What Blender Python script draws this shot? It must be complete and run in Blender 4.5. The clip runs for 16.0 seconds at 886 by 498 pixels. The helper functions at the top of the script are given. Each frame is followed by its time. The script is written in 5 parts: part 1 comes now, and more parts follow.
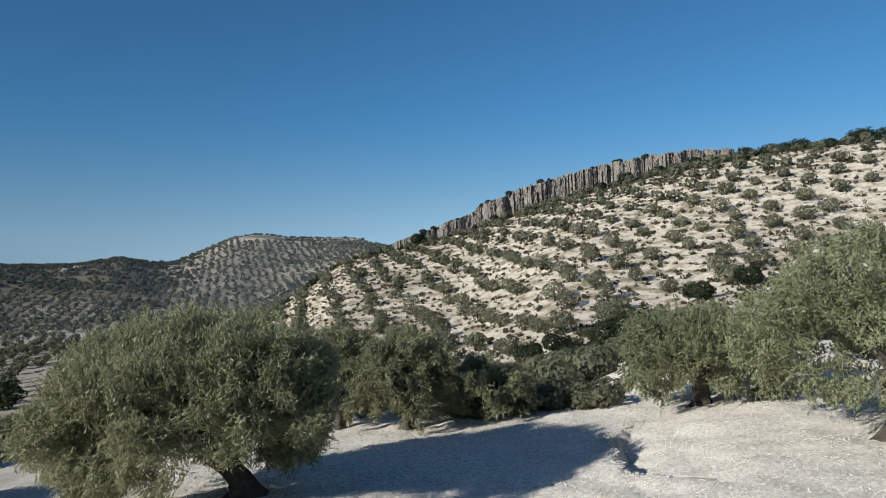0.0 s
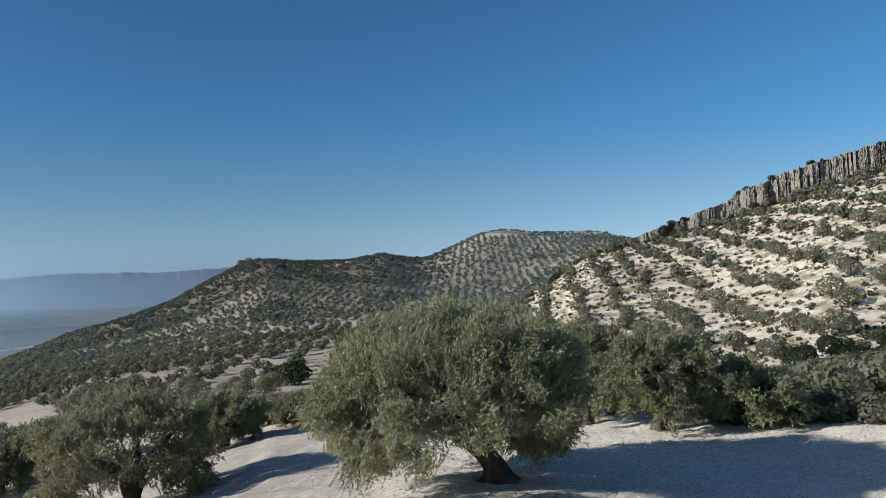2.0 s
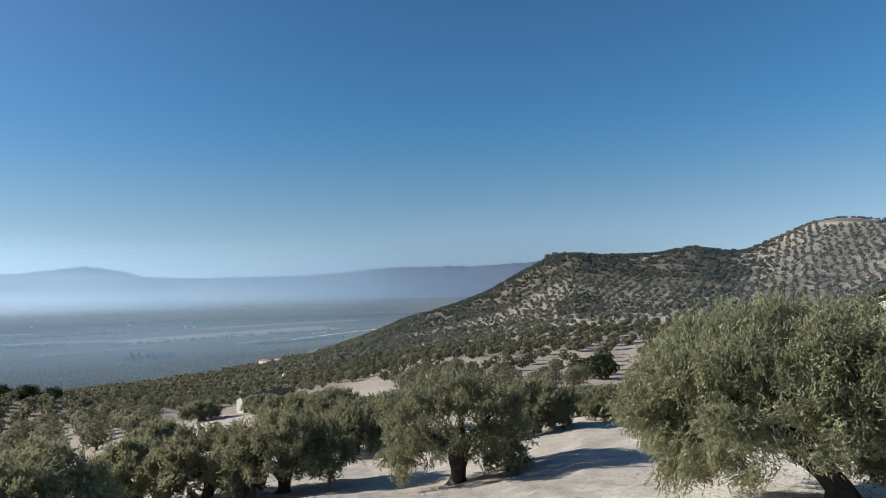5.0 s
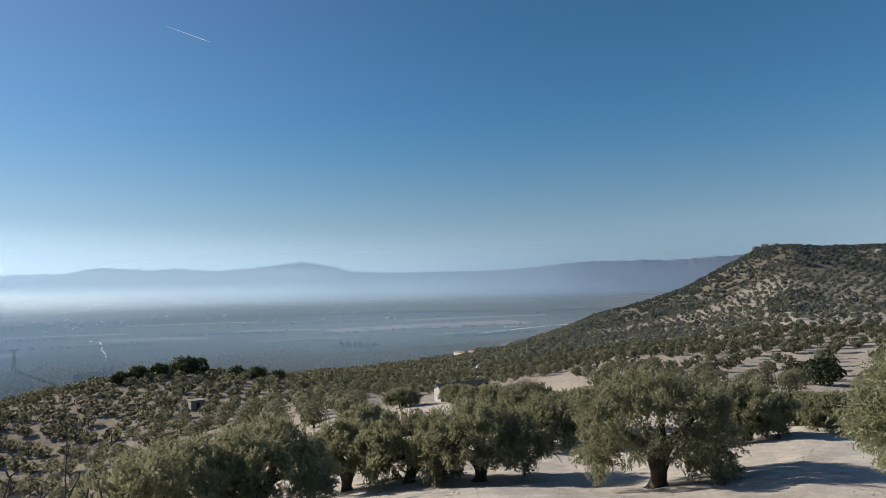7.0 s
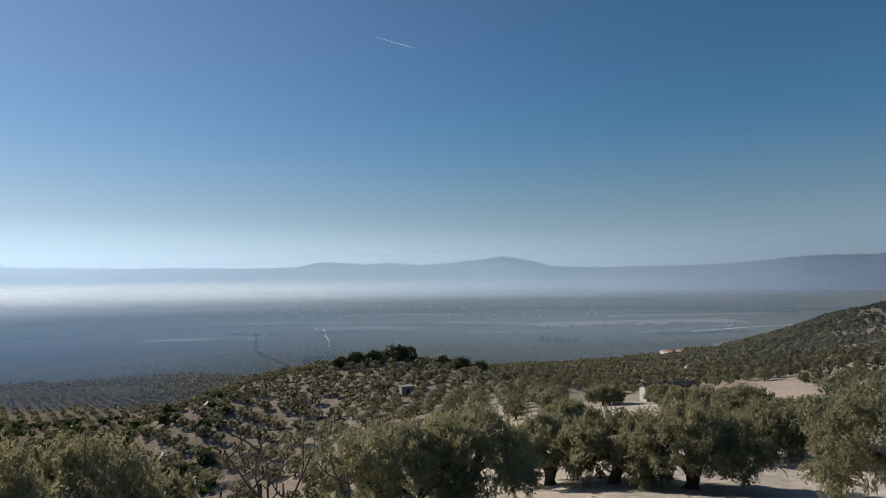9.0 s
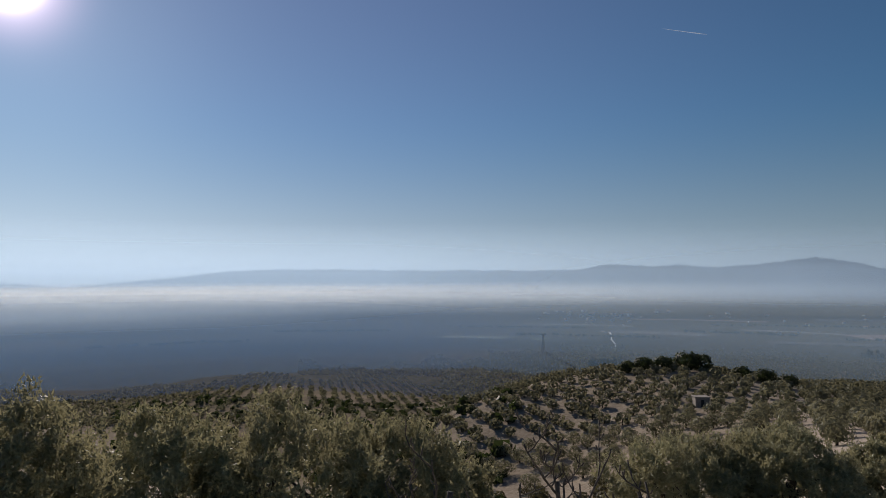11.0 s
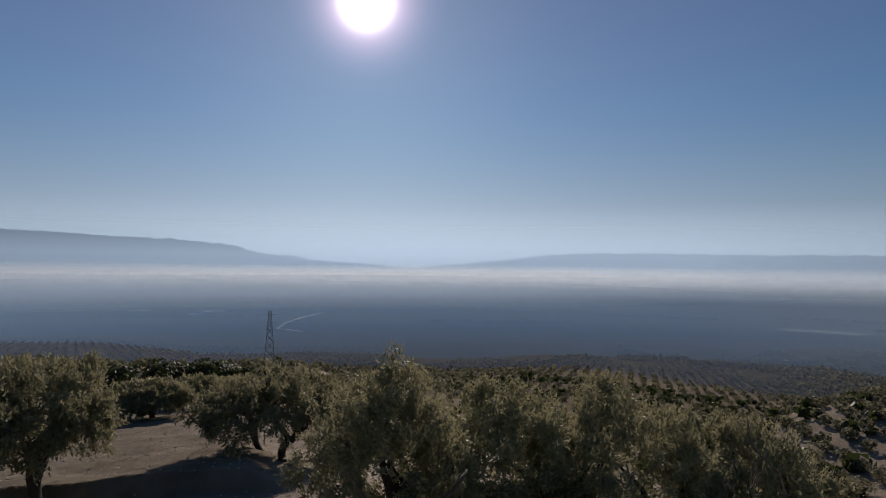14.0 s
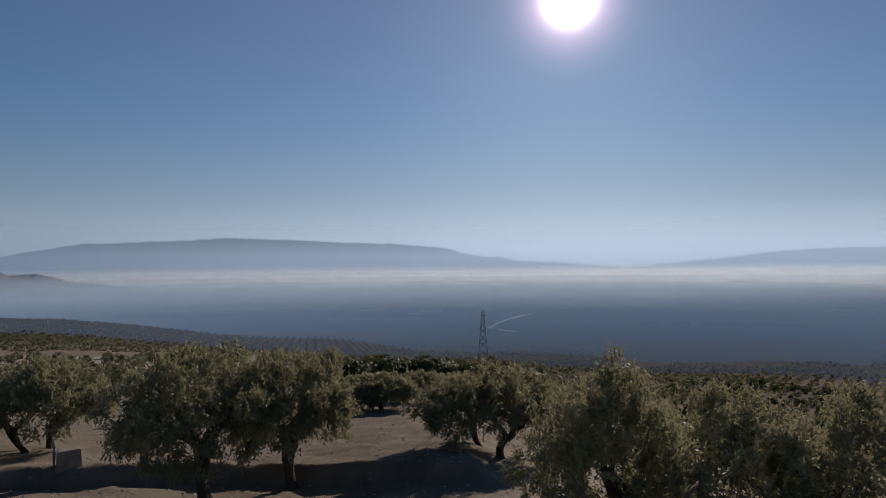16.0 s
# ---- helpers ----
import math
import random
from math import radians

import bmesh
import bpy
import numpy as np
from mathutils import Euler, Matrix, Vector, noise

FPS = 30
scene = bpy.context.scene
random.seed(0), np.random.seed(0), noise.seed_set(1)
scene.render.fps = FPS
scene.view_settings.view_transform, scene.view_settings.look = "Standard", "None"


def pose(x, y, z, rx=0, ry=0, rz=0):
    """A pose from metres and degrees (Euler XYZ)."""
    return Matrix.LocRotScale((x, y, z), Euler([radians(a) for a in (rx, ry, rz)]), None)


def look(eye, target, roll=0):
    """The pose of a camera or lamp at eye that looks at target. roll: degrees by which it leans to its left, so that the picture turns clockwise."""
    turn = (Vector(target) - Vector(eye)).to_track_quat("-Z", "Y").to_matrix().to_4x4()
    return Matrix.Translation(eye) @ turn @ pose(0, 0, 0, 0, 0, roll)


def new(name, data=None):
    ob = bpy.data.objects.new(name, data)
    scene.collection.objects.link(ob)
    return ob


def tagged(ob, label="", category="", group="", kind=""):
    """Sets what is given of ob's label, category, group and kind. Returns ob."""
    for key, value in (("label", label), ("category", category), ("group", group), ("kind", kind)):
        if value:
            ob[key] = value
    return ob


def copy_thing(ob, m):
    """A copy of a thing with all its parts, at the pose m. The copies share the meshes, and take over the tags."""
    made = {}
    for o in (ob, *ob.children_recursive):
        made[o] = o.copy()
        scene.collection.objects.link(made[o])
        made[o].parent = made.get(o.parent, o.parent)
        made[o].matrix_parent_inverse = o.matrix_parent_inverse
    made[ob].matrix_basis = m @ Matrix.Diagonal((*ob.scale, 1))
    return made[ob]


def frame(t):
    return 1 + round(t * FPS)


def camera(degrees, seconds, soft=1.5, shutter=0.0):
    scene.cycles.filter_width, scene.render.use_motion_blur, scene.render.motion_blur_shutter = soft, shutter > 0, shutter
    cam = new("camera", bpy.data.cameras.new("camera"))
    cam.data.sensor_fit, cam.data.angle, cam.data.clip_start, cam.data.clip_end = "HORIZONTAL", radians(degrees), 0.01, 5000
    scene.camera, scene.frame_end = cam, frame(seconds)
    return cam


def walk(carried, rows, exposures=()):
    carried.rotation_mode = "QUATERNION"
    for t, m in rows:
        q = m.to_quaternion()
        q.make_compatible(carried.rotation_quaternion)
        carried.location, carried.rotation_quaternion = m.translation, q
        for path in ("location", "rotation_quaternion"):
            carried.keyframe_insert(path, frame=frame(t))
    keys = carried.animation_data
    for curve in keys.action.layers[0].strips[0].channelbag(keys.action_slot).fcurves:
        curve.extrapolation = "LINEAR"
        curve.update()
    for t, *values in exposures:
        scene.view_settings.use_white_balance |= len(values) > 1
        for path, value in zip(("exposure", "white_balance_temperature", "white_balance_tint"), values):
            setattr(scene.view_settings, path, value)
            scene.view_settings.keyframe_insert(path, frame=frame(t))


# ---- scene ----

# ---- camera: a phone held out and turned from the grove to the valley ----
cam = camera(67.2, 16.0, 0.55)
EYE, ARM = 5.3, 0.28
ROWS = [
    (0.0, 0.00, 2.39, 1.84), (0.5, 6.58, 2.06, 1.80), (1.0, 12.02, 2.27, 2.27), (1.5, 16.79, 2.32, 1.84),
    (2.0, 20.67, 2.55, 1.79), (2.5, 23.49, 2.50, 1.31), (3.0, 27.98, 2.72, 1.47), (3.5, 32.16, 2.46, 1.45),
    (4.0, 36.50, 3.03, 1.64), (4.5, 41.72, 3.09, 1.27), (5.0, 46.45, 2.72, 1.27), (5.2, 48.76, 2.83, 0.96),
    (7.3, 64.66, 2.79, 1.04), (7.5, 66.08, 2.94, 0.88), (8.0, 70.30, 2.40, 1.21), (8.5, 74.74, 2.34, 0.72),
    (9.0, 79.75, 2.40, 0.83), (9.5, 85.77, 2.71, 0.76), (10.0, 92.07, 2.47, 0.86), (10.2, 94.38, 2.65, 0.80),
    (12.3, 117.28, 1.98, 0.08), (12.5, 118.81, 1.89, 0.12), (13.0, 122.89, 1.41, 0.04), (13.5, 126.81, 1.32, -0.27),
    (14.0, 130.70, 1.43, -0.45), (14.5, 135.21, 1.28, -0.26), (15.0, 140.44, 1.78, -0.05), (15.5, 144.15, 1.74, -0.10),
    (16.0, 148.53, 1.49, 0.51),
]
EXPOSURES = [(0.0, 0.42, 5900, 5), (3.5, 0.68, 6000, 5), (5.0, 0.72, 6100, 7), (7.5, 0.52, 6400, 8), (9.0, 0.3, 6600, 10), (10.0, 0.12, 6650, 12), (12.5, -0.31, 6700, 17), (16.0, -0.35, 6700, 17)]
walk(cam, [(t, pose(-ARM * math.sin(radians(yaw)), ARM * (math.cos(radians(yaw)) - 1), EYE, 90 + pitch, roll, yaw))
           for t, yaw, pitch, roll in ROWS], EXPOSURES)

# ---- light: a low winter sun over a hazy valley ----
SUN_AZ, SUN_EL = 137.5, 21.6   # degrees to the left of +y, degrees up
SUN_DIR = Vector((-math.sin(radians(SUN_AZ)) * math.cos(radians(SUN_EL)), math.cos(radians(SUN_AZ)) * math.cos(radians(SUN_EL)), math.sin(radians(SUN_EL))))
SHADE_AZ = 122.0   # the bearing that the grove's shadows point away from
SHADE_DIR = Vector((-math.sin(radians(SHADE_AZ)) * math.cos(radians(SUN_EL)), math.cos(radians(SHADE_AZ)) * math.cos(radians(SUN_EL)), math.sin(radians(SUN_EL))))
world = bpy.data.worlds.new("sky")
scene.world = world
world.use_nodes = True
wn, wl = world.node_tree.nodes, world.node_tree.links
sky = wn.new("ShaderNodeTexSky")
sky.sky_type, sky.sun_disc = "NISHITA", False
sky.sun_elevation, sky.sun_rotation = radians(SUN_EL), radians(-SUN_AZ)
sky.altitude, sky.air_density, sky.dust_density, sky.ozone_density = 600, 1.0, 0.2, 2.0


def world_mix(kind, a, b, fac):
    n = wn.new("ShaderNodeMix")
    n.data_type, n.blend_type = "RGBA", kind
    for sock, v in ((n.inputs[0], fac), (n.inputs[6], a), (n.inputs[7], b)):
        if isinstance(v, float):
            sock.default_value = v
        elif isinstance(v, tuple):
            sock.default_value = (*v, 1)
        else:
            wl.new(v, sock)
    return n.outputs[2]


# clear winter blue, paling into the valley's haze near the horizon
clear_blue = world_mix("MULTIPLY", sky.outputs[0], (0.54, 0.93, 1.15), 1.0)
grey = wn.new("ShaderNodeRGBToBW")
wl.new(sky.outputs[0], grey.inputs[0])
pale = world_mix("MULTIPLY", grey.outputs[0], (0.78, 0.97, 1.24), 1.0)
up = wn.new("ShaderNodeTexCoord")
axis = wn.new("ShaderNodeSeparateXYZ")
wl.new(up.outputs["Generated"], axis.inputs[0])
low = wn.new("ShaderNodeMapRange")
low.interpolation_type = "SMOOTHSTEP"
low.inputs["From Min"].default_value, low.inputs["From Max"].default_value = 0.0, 0.25
low.inputs["To Min"].default_value, low.inputs["To Max"].default_value = 0.75, 0.0
wl.new(axis.outputs[2], low.inputs["Value"])
air = world_mix("MIX", clear_blue, pale, low.outputs[0])
# the sun itself, with its glare and a wide warm glow painted into the sky
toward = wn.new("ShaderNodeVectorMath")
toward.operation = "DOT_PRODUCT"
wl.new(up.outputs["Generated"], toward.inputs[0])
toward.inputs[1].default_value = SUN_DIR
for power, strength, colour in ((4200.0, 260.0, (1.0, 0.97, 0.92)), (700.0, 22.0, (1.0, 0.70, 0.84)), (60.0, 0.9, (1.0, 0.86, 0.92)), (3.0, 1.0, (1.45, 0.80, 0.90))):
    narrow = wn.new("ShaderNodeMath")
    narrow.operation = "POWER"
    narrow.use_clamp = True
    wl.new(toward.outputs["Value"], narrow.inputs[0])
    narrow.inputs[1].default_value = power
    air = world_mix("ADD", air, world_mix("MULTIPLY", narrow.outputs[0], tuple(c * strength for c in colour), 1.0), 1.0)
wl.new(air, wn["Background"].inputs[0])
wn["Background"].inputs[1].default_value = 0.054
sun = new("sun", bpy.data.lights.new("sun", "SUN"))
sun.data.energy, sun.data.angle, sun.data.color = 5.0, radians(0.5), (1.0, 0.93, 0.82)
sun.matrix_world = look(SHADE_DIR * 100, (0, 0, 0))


# ---- materials ----
def material(name, rough=0.9):
    m = bpy.data.materials.new(name)
    m.use_nodes = True
    b = m.node_tree.nodes["Principled BSDF"]
    b.inputs["Roughness"].default_value = rough
    b.inputs["Specular IOR Level"].default_value = 0.25
    return m, m.node_tree.nodes, m.node_tree.links, b


def noise_node(nodes, links, scale, detail=6, rough=0.6, coord="Object"):
    c = nodes.new("ShaderNodeTexCoord")
    n = nodes.new("ShaderNodeTexNoise")
    n.inputs["Scale"].default_value, n.inputs["Detail"].default_value, n.inputs["Roughness"].default_value = scale, detail, rough
    links.new(c.outputs[coord], n.inputs["Vector"])
    return n


def ramp(nodes, links, fac, stops):
    r = nodes.new("ShaderNodeValToRGB")
    while len(r.color_ramp.elements) < len(stops):
        r.color_ramp.elements.new(0.5)
    for e, (p, c) in zip(r.color_ramp.elements, stops):
        e.position, e.color = p, (*c, 1)
    links.new(fac, r.inputs[0])
    return r.outputs[0]


def mixed(nodes, links, fac, a, b, blend="MIX"):
    n = nodes.new("ShaderNodeMix")
    n.data_type, n.blend_type = "RGBA", blend
    for sock, v in ((n.inputs[0], fac), (n.inputs[6], a), (n.inputs[7], b)):
        if isinstance(v, (int, float)):
            sock.default_value = v
        elif isinstance(v, tuple):
            sock.default_value = (*v, 1)
        else:
            links.new(v, sock)
    return n.outputs[2]


def relief(nodes, links, b, height, strength, distance):
    n = nodes.new("ShaderNodeBump")
    n.inputs["Strength"].default_value, n.inputs["Distance"].default_value = strength, distance
    links.new(height, n.inputs["Height"])
    links.new(n.outputs[0], b.inputs["Normal"])


def stone_material(name, dark, light, scale=0.8, bump=0.6, size=0.15, extra=None):
    m, n, l, b = material(name, 0.92)
    a, c = noise_node(n, l, scale, 8), noise_node(n, l, scale * 9, 4)
    col = ramp(n, l, a.outputs[0], [(0.3, dark), (0.7, light)])
    col = mixed(n, l, 0.35, col, ramp(n, l, c.outputs[0], [(0.3, tuple(v * 0.6 for v in dark)), (0.7, tuple(min(1, v * 1.15) for v in light))]))
    if extra:
        e = noise_node(n, l, scale * 0.35, 3)
        f = ramp(n, l, e.outputs[0], [(0.62, (0, 0, 0)), (0.74, (0.8, 0.8, 0.8))])
        col = mixed(n, l, f, col, extra)
    l.new(col, b.inputs["Base Color"])
    relief(n, l, b, a.outputs[0], bump, size)
    return m


def leaf_material(name, dark, light, through_colour, dry=None, gloss=0.2):
    m, n, l, b = material(name, 0.55)
    b.inputs["Specular IOR Level"].default_value = gloss
    geo = n.new("ShaderNodeNewGeometry")
    info = n.new("ShaderNodeObjectInfo")
    col = ramp(n, l, geo.outputs["Random Per Island"], [(0.0, dark), (0.75, light), (1.0, tuple(v * 1.5 for v in light))])
    big = noise_node(n, l, 0.9, 3)
    col = mixed(n, l, 0.6, col, ramp(n, l, big.outputs[0], [(0.35, tuple(v * 0.8 for v in dark)), (0.65, dry or tuple(v * 1.15 for v in light))]))
    hue = n.new("ShaderNodeHueSaturation")
    l.new(col, hue.inputs["Color"])
    r = n.new("ShaderNodeMapRange")
    r.inputs["To Min"].default_value, r.inputs["To Max"].default_value = 0.8, 1.2
    l.new(info.outputs["Random"], r.inputs["Value"])
    l.new(r.outputs[0], hue.inputs["Value"])
    l.new(hue.outputs[0], b.inputs["Base Color"])
    t = n.new("ShaderNodeBsdfTranslucent")
    t.inputs[0].default_value = (*through_colour, 1)
    mx = n.new("ShaderNodeMixShader")
    mx.inputs[0].default_value = 0.52
    l.new(b.outputs[0], mx.inputs[1])
    l.new(t.outputs[0], mx.inputs[2])
    l.new(mx.outputs[0], n["Material Output"].inputs["Surface"])
    return m


def ground_material():
    """Pale limestone soil, with the regions' soils from the sheet's own attribute: r cream terraces, g pink earth, b valley fields."""
    m, n, l, b = material("pale_limestone_soil", 1.0)
    b.inputs["Specular IOR Level"].default_value = 0.0
    at, at2 = n.new("ShaderNodeAttribute"), n.new("ShaderNodeAttribute")
    at.attribute_name, at2.attribute_name = "soil", "cover"
    sep, sep2 = n.new("ShaderNodeSeparateColor"), n.new("ShaderNodeSeparateColor")
    l.new(at.outputs["Color"], sep.inputs[0])
    l.new(at2.outputs["Color"], sep2.inputs[0])
    fine, mid, wide = noise_node(n, l, 26, 5, 0.8), noise_node(n, l, 1.1, 7, 0.65), noise_node(n, l, 0.09, 5)
    gravel = ramp(n, l, fine.outputs[0], [(0.34, (0.36, 0.32, 0.29)), (0.48, (0.72, 0.675, 0.62)), (0.68, (0.88, 0.84, 0.78))])
    chips = n.new("ShaderNodeTexVoronoi")
    chips.inputs["Scale"].default_value = 13.0
    here = n.new("ShaderNodeTexCoord")
    l.new(here.outputs["Object"], chips.inputs["Vector"])
    shade = n.new("ShaderNodeRGBToBW")
    l.new(chips.outputs["Color"], shade.inputs[0])
    gravel = mixed(n, l, 0.6, gravel, ramp(n, l, shade.outputs[0], [(0.2, (0.34, 0.30, 0.27)), (0.45, (0.70, 0.65, 0.60)), (0.8, (0.88, 0.83, 0.77))]))
    gravel = mixed(n, l, 0.35, gravel, ramp(n, l, mid.outputs[0], [(0.3, (0.58, 0.53, 0.48)), (0.65, (0.86, 0.81, 0.75))]))
    cream = ramp(n, l, mid.outputs[0], [(0.30, (0.33, 0.285, 0.23)), (0.48, (0.53, 0.48, 0.415)), (0.7, (0.66, 0.62, 0.55))])
    scrub = noise_node(n, l, 0.22, 8, 0.75)
    height_at = n.new("ShaderNodeTexCoord")
    zed = n.new("ShaderNodeSeparateXYZ")
    l.new(height_at.outputs["Object"], zed.inputs[0])
    bend = noise_node(n, l, 0.03, 4)
    shifted = n.new("ShaderNodeMath")
    shifted.operation = "MULTIPLY_ADD"
    l.new(bend.outputs[0], shifted.inputs[0])
    shifted.inputs[1].default_value = 5.0
    l.new(zed.outputs[2], shifted.inputs[2])
    wave = n.new("ShaderNodeMath")
    wave.operation = "PINGPONG"
    l.new(shifted.outputs[0], wave.inputs[0])
    wave.inputs[1].default_value = 0.85
    both = n.new("ShaderNodeMath")
    both.operation = "MULTIPLY_ADD"
    l.new(wave.outputs[0], both.inputs[0])
    both.inputs[1].default_value = 0.11
    l.new(scrub.outputs[0], both.inputs[2])
    cream = mixed(n, l, ramp(n, l, both.outputs[0], [(0.52, (0, 0, 0)), (0.62, (0.8, 0.8, 0.8))]), cream, ramp(n, l, mid.outputs[0], [(0.4, (0.13, 0.11, 0.07)), (0.6, (0.27, 0.225, 0.155))]))
    pink = ramp(n, l, mid.outputs[0], [(0.3, (0.23, 0.19, 0.155)), (0.7, (0.44, 0.375, 0.315))])
    cells = n.new("ShaderNodeTexVoronoi")
    cells.inputs["Scale"].default_value = 0.0035
    tc = n.new("ShaderNodeTexCoord")
    l.new(tc.outputs["Object"], cells.inputs["Vector"])
    bw = n.new("ShaderNodeRGBToBW")
    l.new(cells.outputs["Color"], bw.inputs[0])
    field = ramp(n, l, bw.outputs[0], [(0.2, (0.03, 0.04, 0.02)), (0.42, (0.075, 0.065, 0.04)), (0.55, (0.04, 0.05, 0.024)), (0.7, (0.15, 0.105, 0.07)), (0.85, (0.055, 0.075, 0.03))])
    speck = noise_node(n, l, 0.11, 2)
    field = mixed(n, l, 0.5, field, ramp(n, l, speck.outputs[0], [(0.45, (0.03, 0.036, 0.02)), (0.6, (0.09, 0.08, 0.05))]))
    col = mixed(n, l, sep.outputs[0], gravel, cream)
    col = mixed(n, l, 1.0, col, (1.03, 0.99, 0.925), "MULTIPLY")
    col = mixed(n, l, sep.outputs[1], col, pink)
    col = mixed(n, l, sep.outputs[2], col, field)
    brush_earth = ramp(n, l, scrub.outputs[0], [(0.35, (0.045, 0.04, 0.022)), (0.6, (0.15, 0.12, 0.075))])
    col = mixed(n, l, sep2.outputs[0], col, brush_earth)
    col = mixed(n, l, 0.15, col, ramp(n, l, wide.outputs[0], [(0.35, (0.25, 0.25, 0.25)), (0.65, (1, 1, 1))]), "MULTIPLY")
    l.new(col, b.inputs["Base Color"])
    relief(n, l, b, fine.outputs[0], 0.8, 0.04)
    return m


def haze_material(name, colour, low, rise, full, top, alpha, wisps, onward=0.6, foot=(-110.0, -82.0), sunward=None):
    """Haze put into a see-through sheet's colour: lit by sun and sky, clear above its top height, with a second tint
    painted on the sun's side of the valley.
    """
    m = bpy.data.materials.new(name)
    m.use_nodes = True
    n, l = m.node_tree.nodes, m.node_tree.links
    n.remove(n["Principled BSDF"])
    c = n.new("ShaderNodeTexCoord")
    sep = n.new("ShaderNodeSeparateXYZ")
    l.new(c.outputs["Object"], sep.inputs[0])
    wisp = n.new("ShaderNodeTexNoise")
    mp = n.new("ShaderNodeMapping")
    mp.inputs["Scale"].default_value = (0.0006, 0.0006, 0.02)
    l.new(c.outputs["Object"], mp.inputs[0])
    l.new(mp.outputs[0], wisp.inputs["Vector"])
    wisp.inputs["Scale"].default_value, wisp.inputs["Detail"].default_value = 1.0, 4
    add = n.new("ShaderNodeMath")
    add.operation = "MULTIPLY_ADD"
    l.new(wisp.outputs[0], add.inputs[0])
    add.inputs[1].default_value = wisps
    l.new(sep.outputs[2], add.inputs[2])
    span = top - low
    r = n.new("ShaderNodeMapRange")
    r.inputs["From Min"].default_value, r.inputs["From Max"].default_value = low + wisps * 0.5, top + wisps * 0.5
    l.new(add.outputs[0], r.inputs["Value"])
    dens = ramp(n, l, r.outputs[0], [(0.0, (0, 0, 0)), (rise / span, (alpha[0],) * 3), ((full - low) / span, (alpha[1],) * 3), (1.0, (0, 0, 0))])
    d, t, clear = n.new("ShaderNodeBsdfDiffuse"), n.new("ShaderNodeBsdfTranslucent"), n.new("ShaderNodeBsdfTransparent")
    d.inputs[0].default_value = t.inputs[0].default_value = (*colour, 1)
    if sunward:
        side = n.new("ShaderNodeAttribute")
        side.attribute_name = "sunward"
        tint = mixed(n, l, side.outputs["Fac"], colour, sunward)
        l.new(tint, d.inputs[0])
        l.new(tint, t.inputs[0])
    half, mx = n.new("ShaderNodeMixShader"), n.new("ShaderNodeMixShader")
    half.inputs[0].default_value = onward
    l.new(d.outputs[0], half.inputs[1])
    l.new(t.outputs[0], half.inputs[2])
    thick = n.new("ShaderNodeAttribute")
    thick.attribute_name = "thickness"
    times = n.new("ShaderNodeMath")
    times.operation = "MULTIPLY"
    l.new(dens, times.inputs[0])
    l.new(thick.outputs["Fac"], times.inputs[1])
    clearance = n.new("ShaderNodeMapRange")
    clearance.interpolation_type = "SMOOTHSTEP"
    clearance.inputs["From Min"].default_value, clearance.inputs["From Max"].default_value = foot
    l.new(sep.outputs[2], clearance.inputs["Value"])
    final = n.new("ShaderNodeMath")
    final.operation = "MULTIPLY"
    l.new(times.outputs[0], final.inputs[0])
    l.new(clearance.outputs[0], final.inputs[1])
    l.new(final.outputs[0], mx.inputs[0])
    l.new(clear.outputs[0], mx.inputs[1])
    l.new(half.outputs[0], mx.inputs[2])
    l.new(mx.outputs[0], n["Material Output"].inputs["Surface"])
    return m


SOIL = ground_material()
ROCK = stone_material("grey_limestone", (0.10, 0.088, 0.078), (0.31, 0.275, 0.24), 0.7, 1.0, 0.5, (0.31, 0.215, 0.13))
PEBBLE = stone_material("pale_field_stone", (0.30, 0.275, 0.245), (0.56, 0.525, 0.47), 6, 0.4, 0.03)
BARK = stone_material("olive_bark", (0.025, 0.020, 0.016), (0.11, 0.09, 0.07), 5, 1.0, 0.06)
TWIG = stone_material("grey_twig_bark", (0.035, 0.030, 0.026), (0.11, 0.095, 0.08), 9, 0.5, 0.02)
LEAF = leaf_material("olive_leaf", (0.148, 0.156, 0.080), (0.310, 0.322, 0.186), (0.210, 0.188, 0.108), None, 0.28)
LEAF_FAR = leaf_material("olive_crown_far", (0.090, 0.094, 0.066), (0.19, 0.188, 0.130), (0.13, 0.12, 0.07), None, 0.03)
LEAF_MID = leaf_material("olive_crown_slope", (0.102, 0.103, 0.064), (0.200, 0.200, 0.132), (0.165, 0.152, 0.09), None, 0.08)
FAR_SCRUB = leaf_material("far_hill_scrub", (0.045, 0.050, 0.036), (0.105, 0.108, 0.080), (0.06, 0.06, 0.035), None, 0.03)
OAK_LEAF = leaf_material("holm_oak_leaf", (0.014, 0.02, 0.010), (0.04, 0.05, 0.024), (0.03, 0.04, 0.012))
SHRUB = leaf_material("dry_scrub_leaf", (0.045, 0.043, 0.025), (0.12, 0.105, 0.062), (0.08, 0.07, 0.03))
PLASTER = stone_material("white_plaster", (0.62, 0.60, 0.56), (0.82, 0.80, 0.76), 1.5, 0.2, 0.02)
TILE = stone_material("clay_roof_tile", (0.22, 0.11, 0.07), (0.42, 0.24, 0.16), 2, 0.4, 0.04)
STEEL = stone_material("galvanised_steel", (0.12, 0.125, 0.13), (0.24, 0.245, 0.25), 3, 0.1, 0.01)
PALE_ROAD = stone_material("pale_track_dust", (0.42, 0.40, 0.36), (0.62, 0.59, 0.54), 0.4, 0.2, 0.05)
# the blue of the distant haze is put into the mountains' rock colour
HAZE_ROCK = stone_material("haze_blue_rock", (0.12, 0.14, 0.17), (0.26, 0.27, 0.30), 0.004, 0.3, 20)


